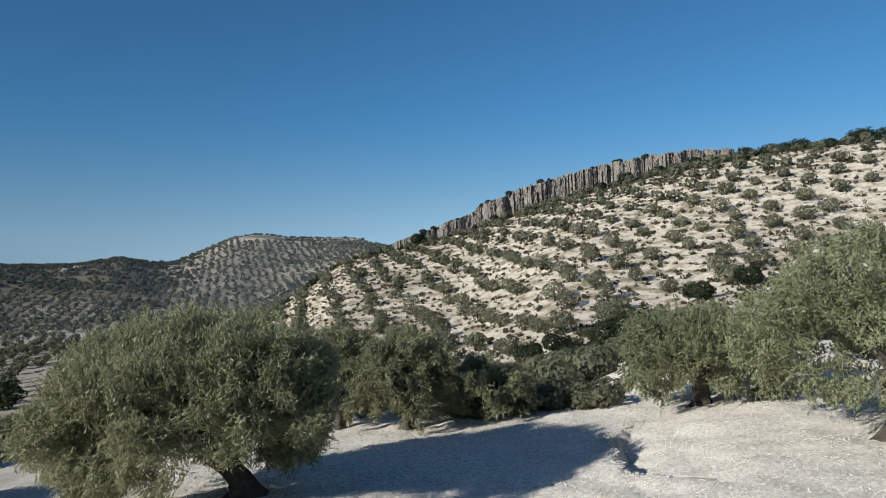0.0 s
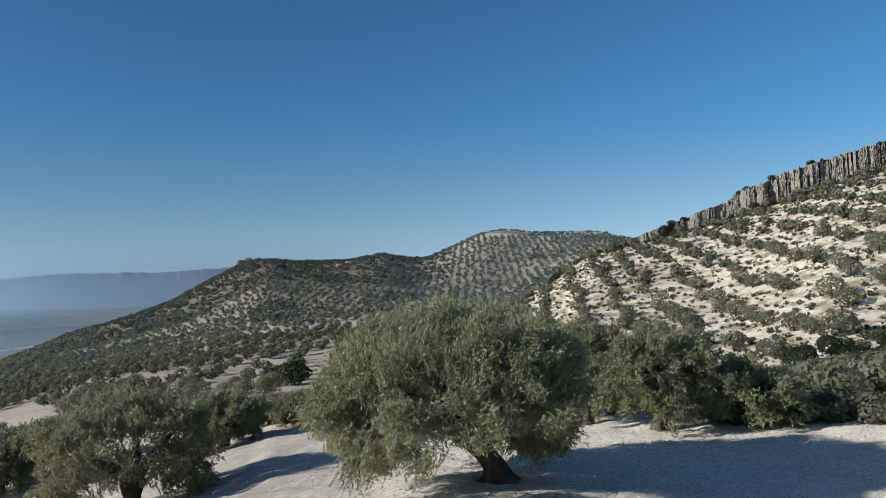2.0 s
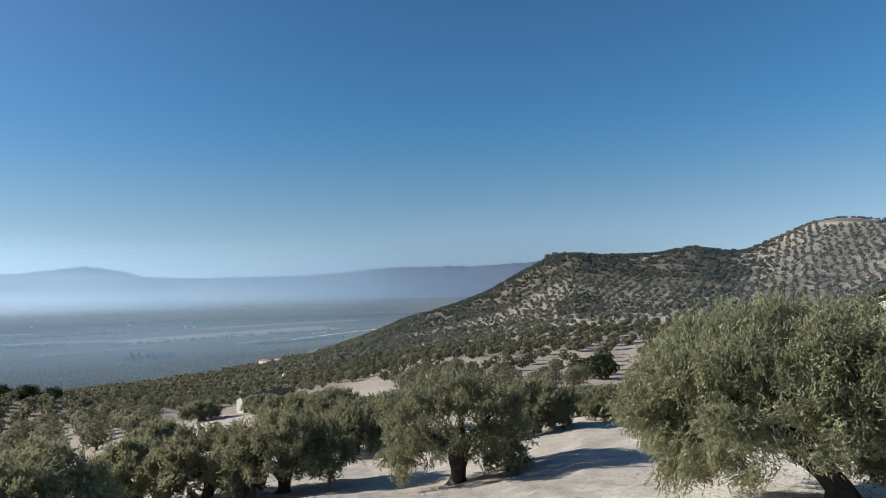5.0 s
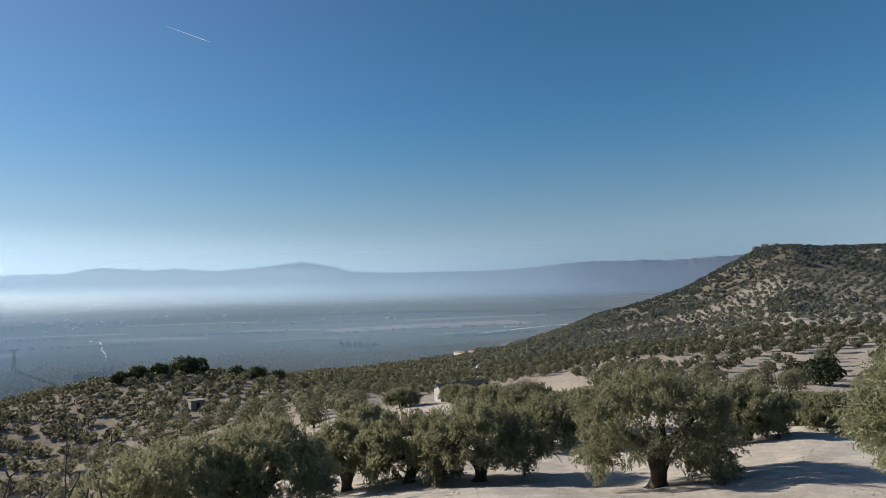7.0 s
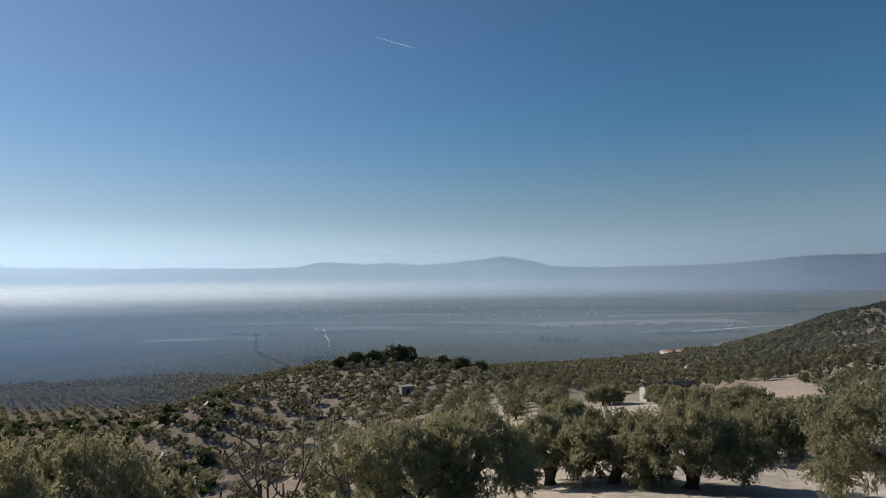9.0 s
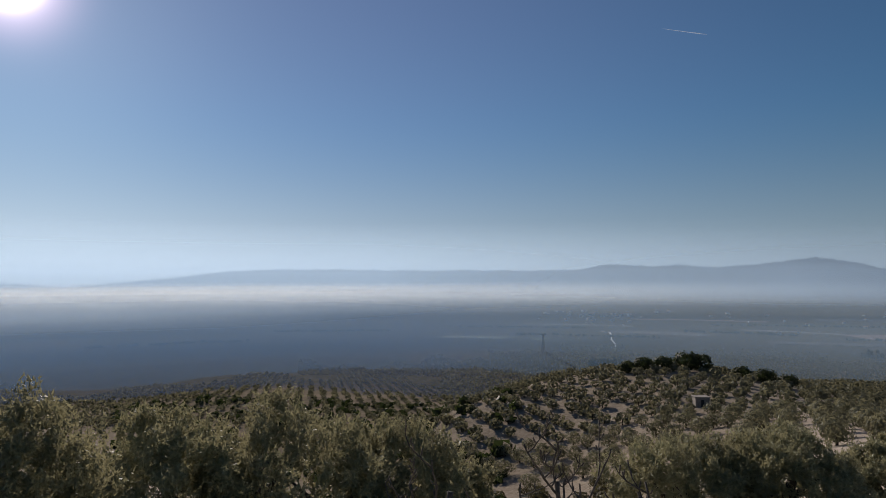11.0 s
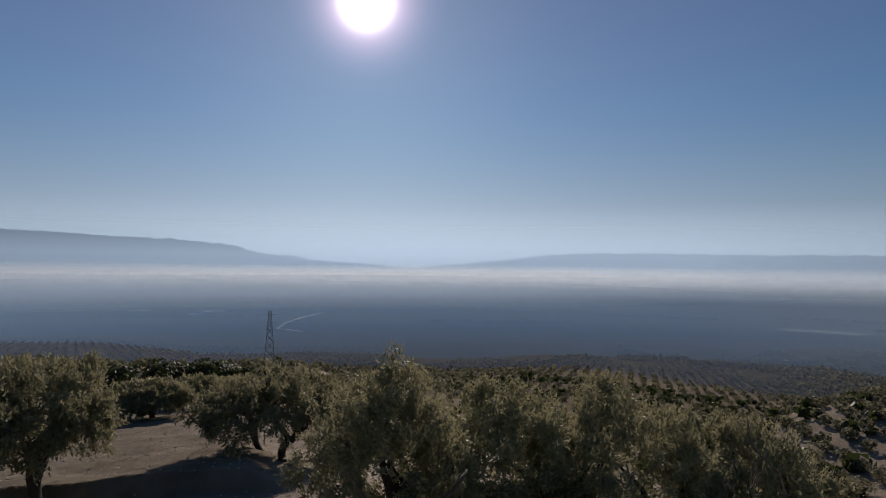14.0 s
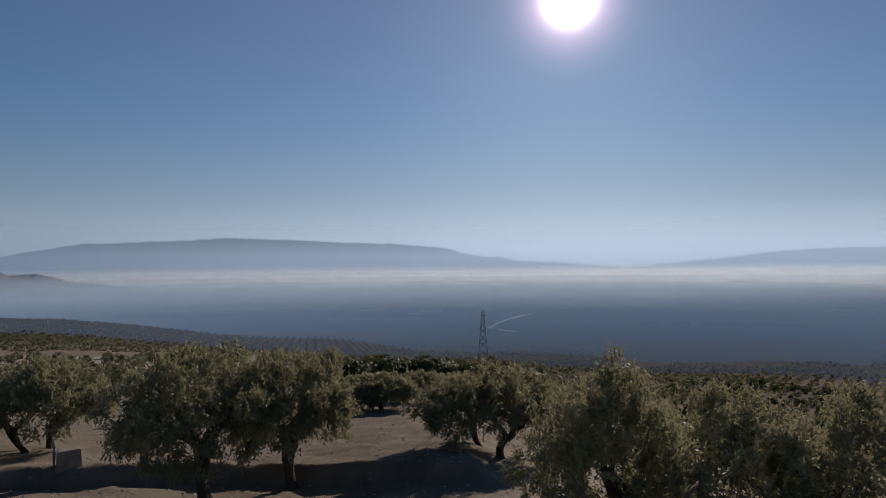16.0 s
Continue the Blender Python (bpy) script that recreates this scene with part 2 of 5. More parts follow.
# ---- building blocks ----
def mesh_of(name, verts, faces, mats, smooth=False, index=None):
    me = bpy.data.meshes.new(name)
    if isinstance(faces, np.ndarray):
        count, sides = faces.shape
        me.vertices.add(len(verts))
        me.vertices.foreach_set("co", np.asarray(verts, dtype=np.float32).ravel())
        me.loops.add(count * sides)
        me.loops.foreach_set("vertex_index", faces.astype(np.int32).ravel())
        me.polygons.add(count)
        me.polygons.foreach_set("loop_start", np.arange(0, count * sides, sides, dtype=np.int32))
    else:
        me.from_pydata(np.asarray(verts, dtype=float).tolist(), [], [list(map(int, f)) for f in faces])
    for mt in (mats if isinstance(mats, (list, tuple)) else [mats]):
        me.materials.append(mt)
    me.polygons.foreach_set("use_smooth", np.full(len(me.polygons), smooth, dtype=bool))
    if index is not None:
        me.polygons.foreach_set("material_index", np.asarray(index, dtype=np.int32))
    me.update(calc_edges=True)
    return me


def child(name, me, parent, label=""):
    ob = new(name, me)
    ob.parent = parent
    return tagged(ob, label)


def part(name, bm, mat, parent, label=""):
    me = bpy.data.meshes.new(name)
    bm.to_mesh(me)
    bm.free()
    me.materials.append(mat)
    return child(name, me, parent, label)


def polar(az, d):
    return -d * math.sin(radians(az)), d * math.cos(radians(az))


# ---- the land: stations (distance, height over the eye) along bearings, joined by smooth curves ----
STATIONS = {}
STATIONS[-100] = ((16, -4.3), (30, -4.0), (80, -2), (140, 5), (260, 36), (330, 34), (800, 0), (1500, -60))
STATIONS[-34] = ((16, -4.3), (30, -4.0), (80, -4), (140, 1), (260, 39.5), (330, 36), (800, 0), (1500, -60))
STATIONS[-24] = ((16, -4.6), (30, -4.4), (75, -5), (118, -3.2), (262, 38.2), (335, 36), (800, 0), (1500, -60))
STATIONS[-18] = ((16, -4.9), (30, -4.9), (70, -6.8), (98, -7), (268, 34.5), (340, 34), (800, 0), (1500, -60))
STATIONS[-10] = ((16, -5.2), (28, -5.4), (55, -8), (80, -10), (285, 28.5), (360, 26), (800, 10), (1500, -60))
STATIONS[0] = ((16, -5.3), (27, -5.7), (60, -9), (110, -13), (305, 16.5), (390, 5), (900, 40), (1500, -60))
STATIONS[8] = ((16, -5.2), (27, -5.9), (60, -9), (120, -14), (322, 8.5), (420, -2), (900, 54), (1500, -60))
STATIONS[15] = ((16, -5.0), (27, -6.1), (60, -10), (130, -17), (330, -15), (450, -16), (900, 61), (1500, -80))
STATIONS[22] = ((16, -5.0), (28, -6.4), (60, -11), (150, -20), (300, -22), (420, -20), (850, 27), (1500, -90))
STATIONS[35] = ((17, -5.4), (34, -7.5), (70, -12), (160, -23), (260, -26), (400, -22), (800, 27), (1600, -110))
STATIONS[43] = ((17, -5.6), (28, -7.6), (72, -13), (165, -24), (290, -30), (460, -36), (780, -17), (1600, -110))
STATIONS[50] = ((17, -5.6), (28, -8.2), (75, -13.5), (160, -24), (320, -36), (540, -46), (720, -45), (1500, -110))
STATIONS[57] = ((17, -5.5), (30, -8.8), (76, -13.8), (150, -26.5), (330, -42), (520, -58), (800, -80), (1400, -110))
STATIONS[65] = ((17, -5.6), (30, -9.0), (78, -14.3), (150, -28), (330, -50), (500, -66), (800, -95), (1300, -110))
STATIONS[75] = ((17, -6.0), (28, -9.3), (78, -17), (150, -26), (230, -34), (420, -60), (800, -102), (1200, -110))
STATIONS[84] = ((17, -6.3), (28, -9.9), (75, -21.5), (140, -28.5), (235, -30.3), (400, -66), (800, -104), (1200, -110))
STATIONS[95] = ((17, -6.3), (28, -10.2), (70, -26), (135, -37), (225, -33.5), (380, -72), (800, -104), (1200, -110))
STATIONS[104] = ((17, -6.3), (28, -9.8), (70, -27), (140, -41), (200, -40.5), (300, -66), (520, -84), (1100, -110))
STATIONS[112] = ((17, -6.4), (28, -9.4), (70, -26), (150, -46), (250, -62), (350, -68), (520, -79), (1000, -110))
STATIONS[120] = ((17, -6.4), (28, -9.0), (70, -24), (150, -43), (250, -58), (350, -64), (470, -72), (1000, -110))
STATIONS[130] = ((17, -6.0), (28, -7.8), (65, -16), (150, -38), (250, -52), (350, -62), (450, -72), (900, -110))
STATIONS[140] = ((17, -5.3), (28, -6.8), (54, -10.4), (100, -18), (170, -27), (320, -58), (500, -75), (1000, -110))
STATIONS[150] = ((17, -5.3), (30, -6.6), (54, -10), (100, -17), (170, -24.5), (300, -50), (600, -85), (1100, -110))
STATIONS[158] = ((17, -5.5), (30, -6.7), (54, -9.8), (100, -16.5), (170, -23.5), (400, -56), (800, -86), (1300, -110))
STATIONS[165] = ((17, -5.5), (30, -6.8), (52, -9.4), (100, -15.5), (180, -24), (480, -58), (850, -84), (1300, -110))
STATIONS[178] = ((17, -5.3), (30, -6.5), (50, -8.6), (100, -14.5), (180, -21), (480, -47), (850, -57), (1300, -110))
STATIONS[200] = ((17, -5.0), (30, -5.8), (45, -7.0), (100, -10), (180, -14), (480, -38), (850, -48), (1400, -110))
FAR_CREST = ((5.3, 2.82), (7.1, 3.35), (13.1, 3.63), (17.2, 3.62), (19.8, 2.63), (22.5, 1.77), (25.9, 2.09), (29.5, 1.73), (34.3, 1.86), (37.0, 1.77), (37.8, 1.45))
ST_AZ = np.array(sorted(STATIONS), dtype=float)
ST_TABLE = np.array([STATIONS[k] for k in sorted(STATIONS)], dtype=float)
# the far hill's crest in finer steps: a mesa's edge, a saddle, and a flat-topped summit (bearing, degrees up)
for bearing, up in FAR_CREST:
    row = np.array([np.interp(bearing, ST_AZ, ST_TABLE[:, c, k]) for c in range(8) for k in range(2)]).reshape(8, 2)
    row[6, 1] = row[6, 0] * math.tan(radians(up))
    at = np.searchsorted(ST_AZ, bearing)
    if ST_AZ[at] == bearing:
        ST_TABLE[at] = row
    else:
        ST_AZ, ST_TABLE = np.insert(ST_AZ, at, bearing), np.insert(ST_TABLE, at, row, 0)
ST_AZ = np.concatenate([ST_AZ, [260.0]])
ST_TABLE = np.concatenate([ST_TABLE, ST_TABLE[:1]])


def hermite(x, xs, ys):
    """A smooth curve through ys at xs (columns of ys at once)."""
    m = np.gradient(ys, xs, axis=0)
    i = np.clip(np.searchsorted(xs, x) - 1, 0, len(xs) - 2)
    h = (xs[i + 1] - xs[i])
    t = (x - xs[i]) / h
    sh = (-1,) + (1,) * (ys.ndim - 1)
    t, h = t.reshape(sh), h.reshape(sh)
    return ((2 * t**3 - 3 * t**2 + 1) * ys[i] + (t**3 - 2 * t**2 + t) * h * m[i]
            + (-2 * t**3 + 3 * t**2) * ys[i + 1] + (t**3 - t**2) * h * m[i + 1])


def waves(x, y, size, seed):
    """Cheap smooth noise, about -1 to 1, with lumps of that size."""
    rng = np.random.RandomState(seed)
    out = np.zeros_like(x)
    for k in range(7):
        a, f, p = rng.uniform(0, 2 * np.pi), 2 * np.pi / size * rng.uniform(0.6, 1.9), rng.uniform(0, 6.28)
        b, g, q = rng.uniform(0, 2 * np.pi), 2 * np.pi / size * rng.uniform(0.4, 1.2), rng.uniform(0, 6.28)
        out += np.sin(f * (x * np.cos(a) + y * np.sin(a)) + p + 1.3 * np.sin(g * (x * np.cos(b) + y * np.sin(b)) + q))
    return out / 4.0


def crest(az):
    """How far off the cream hill's crest runs at that bearing."""
    return np.interp(az, [-40, -24, 0, 8, 15], [262, 256, 298, 312, 325])


def height(x, y):
    """The land's height at x, y (arrays), in the world."""
    x, y = np.atleast_1d(np.asarray(x, float)), np.atleast_1d(np.asarray(y, float))
    d = np.hypot(x, y)
    az = np.degrees(np.arctan2(-x, y))
    az = np.where(az < -100, az + 360, az)
    tab = hermite(az, ST_AZ, ST_TABLE)
    D = np.concatenate([np.zeros((len(x), 1)), np.full((len(x), 1), 3.2), np.full((len(x), 1), 8.5), tab[:, :, 0], np.full((len(x), 1), 5600.0)], 1)
    Z = np.concatenate([np.full((len(x), 1), -1.62), np.full((len(x), 1), -1.75), np.full((len(x), 1), -4.15), tab[:, :, 1], np.full((len(x), 1), -110.0)], 1)
    S = np.diff(Z, axis=1) / np.diff(D, axis=1)
    M = np.zeros_like(Z)
    M[:, 1:-1] = np.where(S[:, 1:] * S[:, :-1] > 0, 2 * S[:, 1:] * S[:, :-1] / np.where(np.abs(S[:, 1:] + S[:, :-1]) < 1e-9, 1e-9, S[:, 1:] + S[:, :-1]), 0)
    z = np.full_like(d, -110.0)
    for k in range(D.shape[1] - 1):
        h = D[:, k + 1] - D[:, k]
        t = (d - D[:, k]) / h
        v = ((2 * t**3 - 3 * t**2 + 1) * Z[:, k] + (t**3 - 2 * t**2 + t) * h * M[:, k] + (-2 * t**3 + 3 * t**2) * Z[:, k + 1] + (t**3 - t**2) * h * M[:, k + 1])
        z = np.where((d >= D[:, k]) & (d < D[:, k + 1]), v, z)
    far = np.clip((d - 1300) / 500, 0, 1)
    rough = np.clip((d - 35) / 120, 0, 1) * (1 - far)
    z += rough * (0.5 * waves(x, y, 23, 1) + 1.3 * waves(x, y, 95, 2)) * np.clip(d / 250, 0.3, 1.4) * 0.6
    z += np.clip((d - 5) / 8, 0, 1) * (1 - far) * (0.05 * waves(x, y, 3.1, 3) + 0.02 * waves(x, y, 0.9, 4))
    # terraces of the cream hill, a washed-out edge beside the track, a spoil heap, and the grove's low bank
    hill = np.clip((d - 95) / 30, 0, 1) * np.clip((16 - az) / 4, 0, 1) * np.clip((crest(az) - 8 - d) / 12, 0, 1)
    w = z + 1.2 * waves(x, y, 60, 7)
    step = w / 1.7 - np.floor(w / 1.7)
    z += hill * 0.55 * (np.clip((step - 0.62) / 0.3, 0, 1) - step)
    dx, dy = x - 9.6, y - 18.4
    r = np.hypot(dx, dy) + 0.25 * waves(x, y, 2.3, 8)
    side = np.clip((-dx / np.maximum(np.hypot(dx, dy), 0.01) - 0.62) / 0.3, 0, 1)
    z -= side * 0.48 * np.clip((5.05 - r) / 0.16, 0, 1) * np.exp(-np.clip(5.05 - r, 0, 9) / 1.6)
    z += side * 0.10 * np.exp(-((r - 5.5) / 0.45) ** 2)
    mx, my = polar(-15.6, 31.0)
    z += 0.75 * np.exp(-(((x - mx) / 2.3) ** 2 + ((y - my) / 2.2) ** 2))
    lip = 17.0 + (az - 150) * 0.14 + 0.25 * waves(x, y, 2.7, 9)
    z += 0.5 * np.clip((d - lip) / 0.22, 0, 1) * np.exp(-np.clip(d - lip, 0, 99) / 9) * np.clip((az - 144) / 3, 0, 1) * np.clip((190 - az) / 5, 0, 1)
    return z + EYE


def ground_at(x, y):
    return float(height(x, y)[0])


def soils(x, y):
    """Weights of cream terraces, pink earth and valley fields at x, y."""
    d = np.hypot(x, y)
    az = np.degrees(np.arctan2(-x, y))
    az = np.where(az < -100, az + 360, az)
    step = lambda v, a, b: np.clip((v - a) / (b - a), 0, 1)
    cream = step(d, 60, 95) * (1 - step(az, 12, 18)) + 0.75 * step(d, 330, 420) * step(az, 4, 8) * (1 - step(az, 44, 50))
    pink = step(d, 55, 80) * step(az, 14, 20) * (1 - step(d, 330, 420)) * 1.0 + step(az, 128, 140) * step(d, 22, 30) * 1.0
    pink = np.maximum(pink, step(az, 55, 75) * step(d, 26, 60) * (1 - step(d, 300, 400)) * 1.0)
    pink = np.maximum(pink, step(az, 44, 50) * step(d, 60, 100))
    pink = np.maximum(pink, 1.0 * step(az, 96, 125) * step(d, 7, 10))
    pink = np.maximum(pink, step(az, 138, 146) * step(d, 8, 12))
    pink = np.maximum(pink, 0.7 * step(az, 22, 36) * step(d, 14, 19))
    pink = np.maximum(pink, 0.3 * step(az, 8, 14) * step(d, 380, 480) * (1 - step(az, 50, 56)))
    field = np.maximum(step(d, 800, 1000) * step(az, 42, 50), step(d, 560, 760) * step(az, 70, 80)) + step(d, 420, 560) * step(az, 96, 104)
    brush_earth = step(d + 40 * waves(x, y, 120, 14), 535, 580) * step(az, 19, 23) * (1 - step(az, 48, 54)) * 0.85
    brush_earth = np.maximum(brush_earth, 0.75 * step(d, 430, 520) * step(az, 4, 8) * (1 - step(az, 50, 56)) * np.clip(waves(x, y, 170, 12) * 1.6, 0, 1))
    brush_earth = np.maximum(brush_earth, 0.8 * step(d, 860, 900) * step(az, 3, 5) * (1 - step(az, 20, 26)))
    brush_earth = np.maximum(brush_earth, 0.7 * step(d, 110, 160) * step(az, 98, 106) * (1 - step(d, 420, 480)) * (1 - step(az, 124, 132)))
    brush_earth = np.maximum(brush_earth, 0.42 * step(d, 360, 440) * (1 - step(d, 740, 800)) * step(az, 4, 8) * (1 - step(az, 50, 56)))
    brush_earth = np.maximum(brush_earth, 0.55 * step(az, 48, 56) * step(d, 180, 260))
    brush_earth = np.maximum(brush_earth, 0.3 * step(az, -12, 2) * (1 - step(az, 12, 16)) * step(d, 100, 140) * np.clip(0.5 + waves(x, y, 40, 13), 0, 1))
    # the grove floor past bearing 138 and the olive spur, set darker as well
    brush_earth = np.maximum(brush_earth, 0.5 * step(az, 138, 148) * step(d, 8, 12) * (1 - step(d, 70, 110)))
    brush_earth = np.maximum(brush_earth, 0.42 * step(az, 74, 82) * step(d, 60, 80) * (1 - step(d, 262, 320)) * (1 - step(az, 106, 112)))
    one = np.ones_like(d)
    return (np.stack([np.clip(cream, 0, 1), np.clip(pink, 0, 1), np.clip(field, 0, 1), one], 1),
            np.stack([np.clip(brush_earth, 0, 1), one * 0, one * 0, one], 1))


def build_ground():
    az = np.concatenate([np.arange(-42, 190, 0.54), np.arange(190, 318, 4.0)])
    ring = np.concatenate([np.arange(1.0, 15, 0.7), np.arange(15, 23, 0.14), np.geomspace(23, 90, 75)[:-1], np.arange(90, 320, 1.5), np.geomspace(320, 420, 14)[:-1], np.geomspace(420, 1100, 70)[:-1], np.geomspace(1100, 5200, 45)])
    A, D = np.meshgrid(np.radians(az), ring, indexing="ij")
    x, y = (-D * np.sin(A)).ravel(), (D * np.cos(A)).ravel()
    z = height(x, y)
    na, nr = len(az), len(ring)
    v = np.stack([x, y, z], 1)
    v = np.concatenate([v, [[0, 0, ground_at(0.01, 0.01)]]])
    i, j = np.meshgrid(np.arange(na), np.arange(nr - 1), indexing="ij")
    k = (i + 1) % na
    f = np.stack([i * nr + j, i * nr + j + 1, k * nr + j + 1, k * nr + j], -1).reshape(-1, 4)[:, ::-1]
    faces = f.tolist() + [[na * nr, ((a + 1) % na) * nr, a * nr] for a in range(na)]
    me = mesh_of("ground", v, faces, SOIL, True)
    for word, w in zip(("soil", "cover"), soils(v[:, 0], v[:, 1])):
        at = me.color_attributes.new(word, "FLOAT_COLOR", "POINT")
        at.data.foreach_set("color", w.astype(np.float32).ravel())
    return tagged(new("ground", me), "pale limestone hillside soil falling to a wide farmed valley", "ground", kind="structure")


build_ground()


# ---- trees ----
def tube(points, radii, sides, rng=None, rough=0.0):
    """A tapered, slightly lumpy limb along the points: verts and faces."""
    v, f = [], []
    for i, (p, r) in enumerate(zip(points, radii)):
        p = Vector(p)
        ahead = Vector(points[min(i + 1, len(points) - 1)]) - Vector(points[max(i - 1, 0)])
        q = ahead.to_track_quat("Z", "Y")
        for s in range(sides):
            a = 2 * math.pi * s / sides
            k = r * (1 + (rng.uniform(-rough, rough) if rng else 0))
            v.append(p + q @ Vector((math.cos(a) * k, math.sin(a) * k, 0)))
    for i in range(len(points) - 1):
        for s in range(sides):
            t = (s + 1) % sides
            f.append((i * sides + s, i * sides + t, (i + 1) * sides + t, (i + 1) * sides + s))
    f.append(tuple((len(points) - 1) * sides + s for s in range(sides)))
    return [tuple(q) for q in v], f


def leaves(centres, normals, rng, per, spread, length, width, droop):
    """Narrow leaves set along short sprigs round the centres: verts and faces of one crown."""
    each = 9
    m = len(centres) * max(1, per // each)
    k = np.repeat(np.arange(len(centres)), max(1, per // each))
    c = centres[k] + rng.normal(0, 1, (m, 3)) * spread[k][:, None] * [1, 1, 0.8]
    way = normals[k] * 0.75 + rng.normal(0, 0.5, (m, 3))
    way[:, 2] -= droop[k]
    way /= np.linalg.norm(way, axis=1)[:, None]
    n = m * each
    d, c = np.repeat(way, each, 0), np.repeat(c, each, 0)
    along = np.tile(np.linspace(-1, 1, each), m)[:, None] * length * 1.7
    c = c + d * along + rng.normal(0, 0.18, (n, 3)) * length
    d = d + rng.normal(0, 0.42, (n, 3))
    d /= np.linalg.norm(d, axis=1)[:, None]
    s = np.cross(d, rng.normal(0, 1, (n, 3)))
    s /= np.linalg.norm(s, axis=1)[:, None]
    ln, wd = (length * rng.uniform(0.6, 1.4, n))[:, None], (width * rng.uniform(0.7, 1.3, n))[:, None]
    v = np.stack([c - d * ln / 2 + s * wd / 2, c + d * ln / 2, c - d * ln / 2 - s * wd / 2], 1).reshape(-1, 3)
    return v, np.arange(3 * n).reshape(-1, 3)


def crown_points(rng, count, rx, ry, zc, rz, hem):
    """Places on the boughs of a crown, a dome of separate rounded masses with hanging skirts, and the way each faces."""
    boughs = 64
    i = np.arange(boughs) + 0.5
    turn = i * 2.39996 + rng.uniform(0, 6.28)
    up = 1.0 - 1.55 * i / boughs + rng.normal(0, 0.07, boughs)
    up = np.clip(up, -0.6, 1.0)
    flat = np.sqrt(1 - np.clip(np.abs(up), 0, 0.995) ** 2)
    reach = rng.uniform(0.56, 0.92, boughs)
    ph = rng.uniform(0, 6.28, 2)
    reach = reach * (1 + 0.09 * np.sin(2 * turn + ph[0]) + 0.06 * np.sin(5 * turn + ph[1]))
    c = np.stack([np.cos(turn) * flat * rx * reach, np.sin(turn) * flat * ry * reach, zc + up * rz * reach], 1)
    size = rx * rng.uniform(0.13, 0.29, boughs)
    tall = np.where(up < 0.1, rng.uniform(0.9, 1.45, boughs), rng.uniform(0.65, 0.95, boughs)) * size * min(1.0, rz / rx * 1.3)
    low = up < -0.05
    c[low, 2] = np.minimum(c[low, 2], zc * rng.uniform(0.55, 0.95, low.sum()))
    c[:, 2] = np.maximum(c[:, 2], hem * rng.uniform(0.7, 1.6, boughs) + tall)
    pick = rng.choice(boughs, count, p=size ** 2 / (size ** 2).sum())
    u = rng.normal(0, 1, (count, 3)) + 0.6 * (c[pick] - [0, 0, zc]) / [rx, ry, rz]
    u /= np.linalg.norm(u, axis=1)[:, None]
    span = rng.uniform(0.66, 1.12, count)
    span = np.where(rng.uniform(0, 1, count) < 0.12, span * rng.uniform(0.2, 0.8, count), span)
    p = c[pick] + u * span[:, None] * np.stack([size[pick], size[pick], tall[pick]], 1)
    p[:, 2] = np.maximum(p[:, 2], rng.uniform(0.6, 1.3, count) * hem)
    return p, u


def olive_trunk(rng, points, girth, sides=16):
    """A gnarled trunk along the points, ribbed, with root buttresses at its foot: verts and faces."""
    v, f = [], []
    ph = rng.uniform(0, 6.28, 4)
    for i, p in enumerate(points):
        t = i / (len(points) - 1)
        foot = max(0.0, 1 - t * 2.6) ** 2.2
        for q in range(sides):
            a = 2 * math.pi * q / sides
            k = 1 + 0.13 * math.sin(3 * a + ph[0] + 2.5 * t) + 0.08 * math.sin(7 * a + ph[1] - 3 * t) + rng.uniform(-0.05, 0.05)
            k *= 1 - 0.32 * math.sin(math.pi * min(1, t * 1.1)) + 0.05 * t
            k += foot * (0.65 + 0.75 * max(0, math.sin(2.5 * a + ph[2])) ** 2)
            v.append((p[0] + math.cos(a) * girth * k, p[1] + math.sin(a) * girth * k, p[2]))
    for i in range(len(points) - 1):
        for q in range(sides):
            t = (q + 1) % sides
            f.append((i * sides + q, i * sides + t, (i + 1) * sides + t, (i + 1) * sides + q))
    f.append(tuple((len(points) - 1) * sides + q for q in range(sides)))
    return v, f


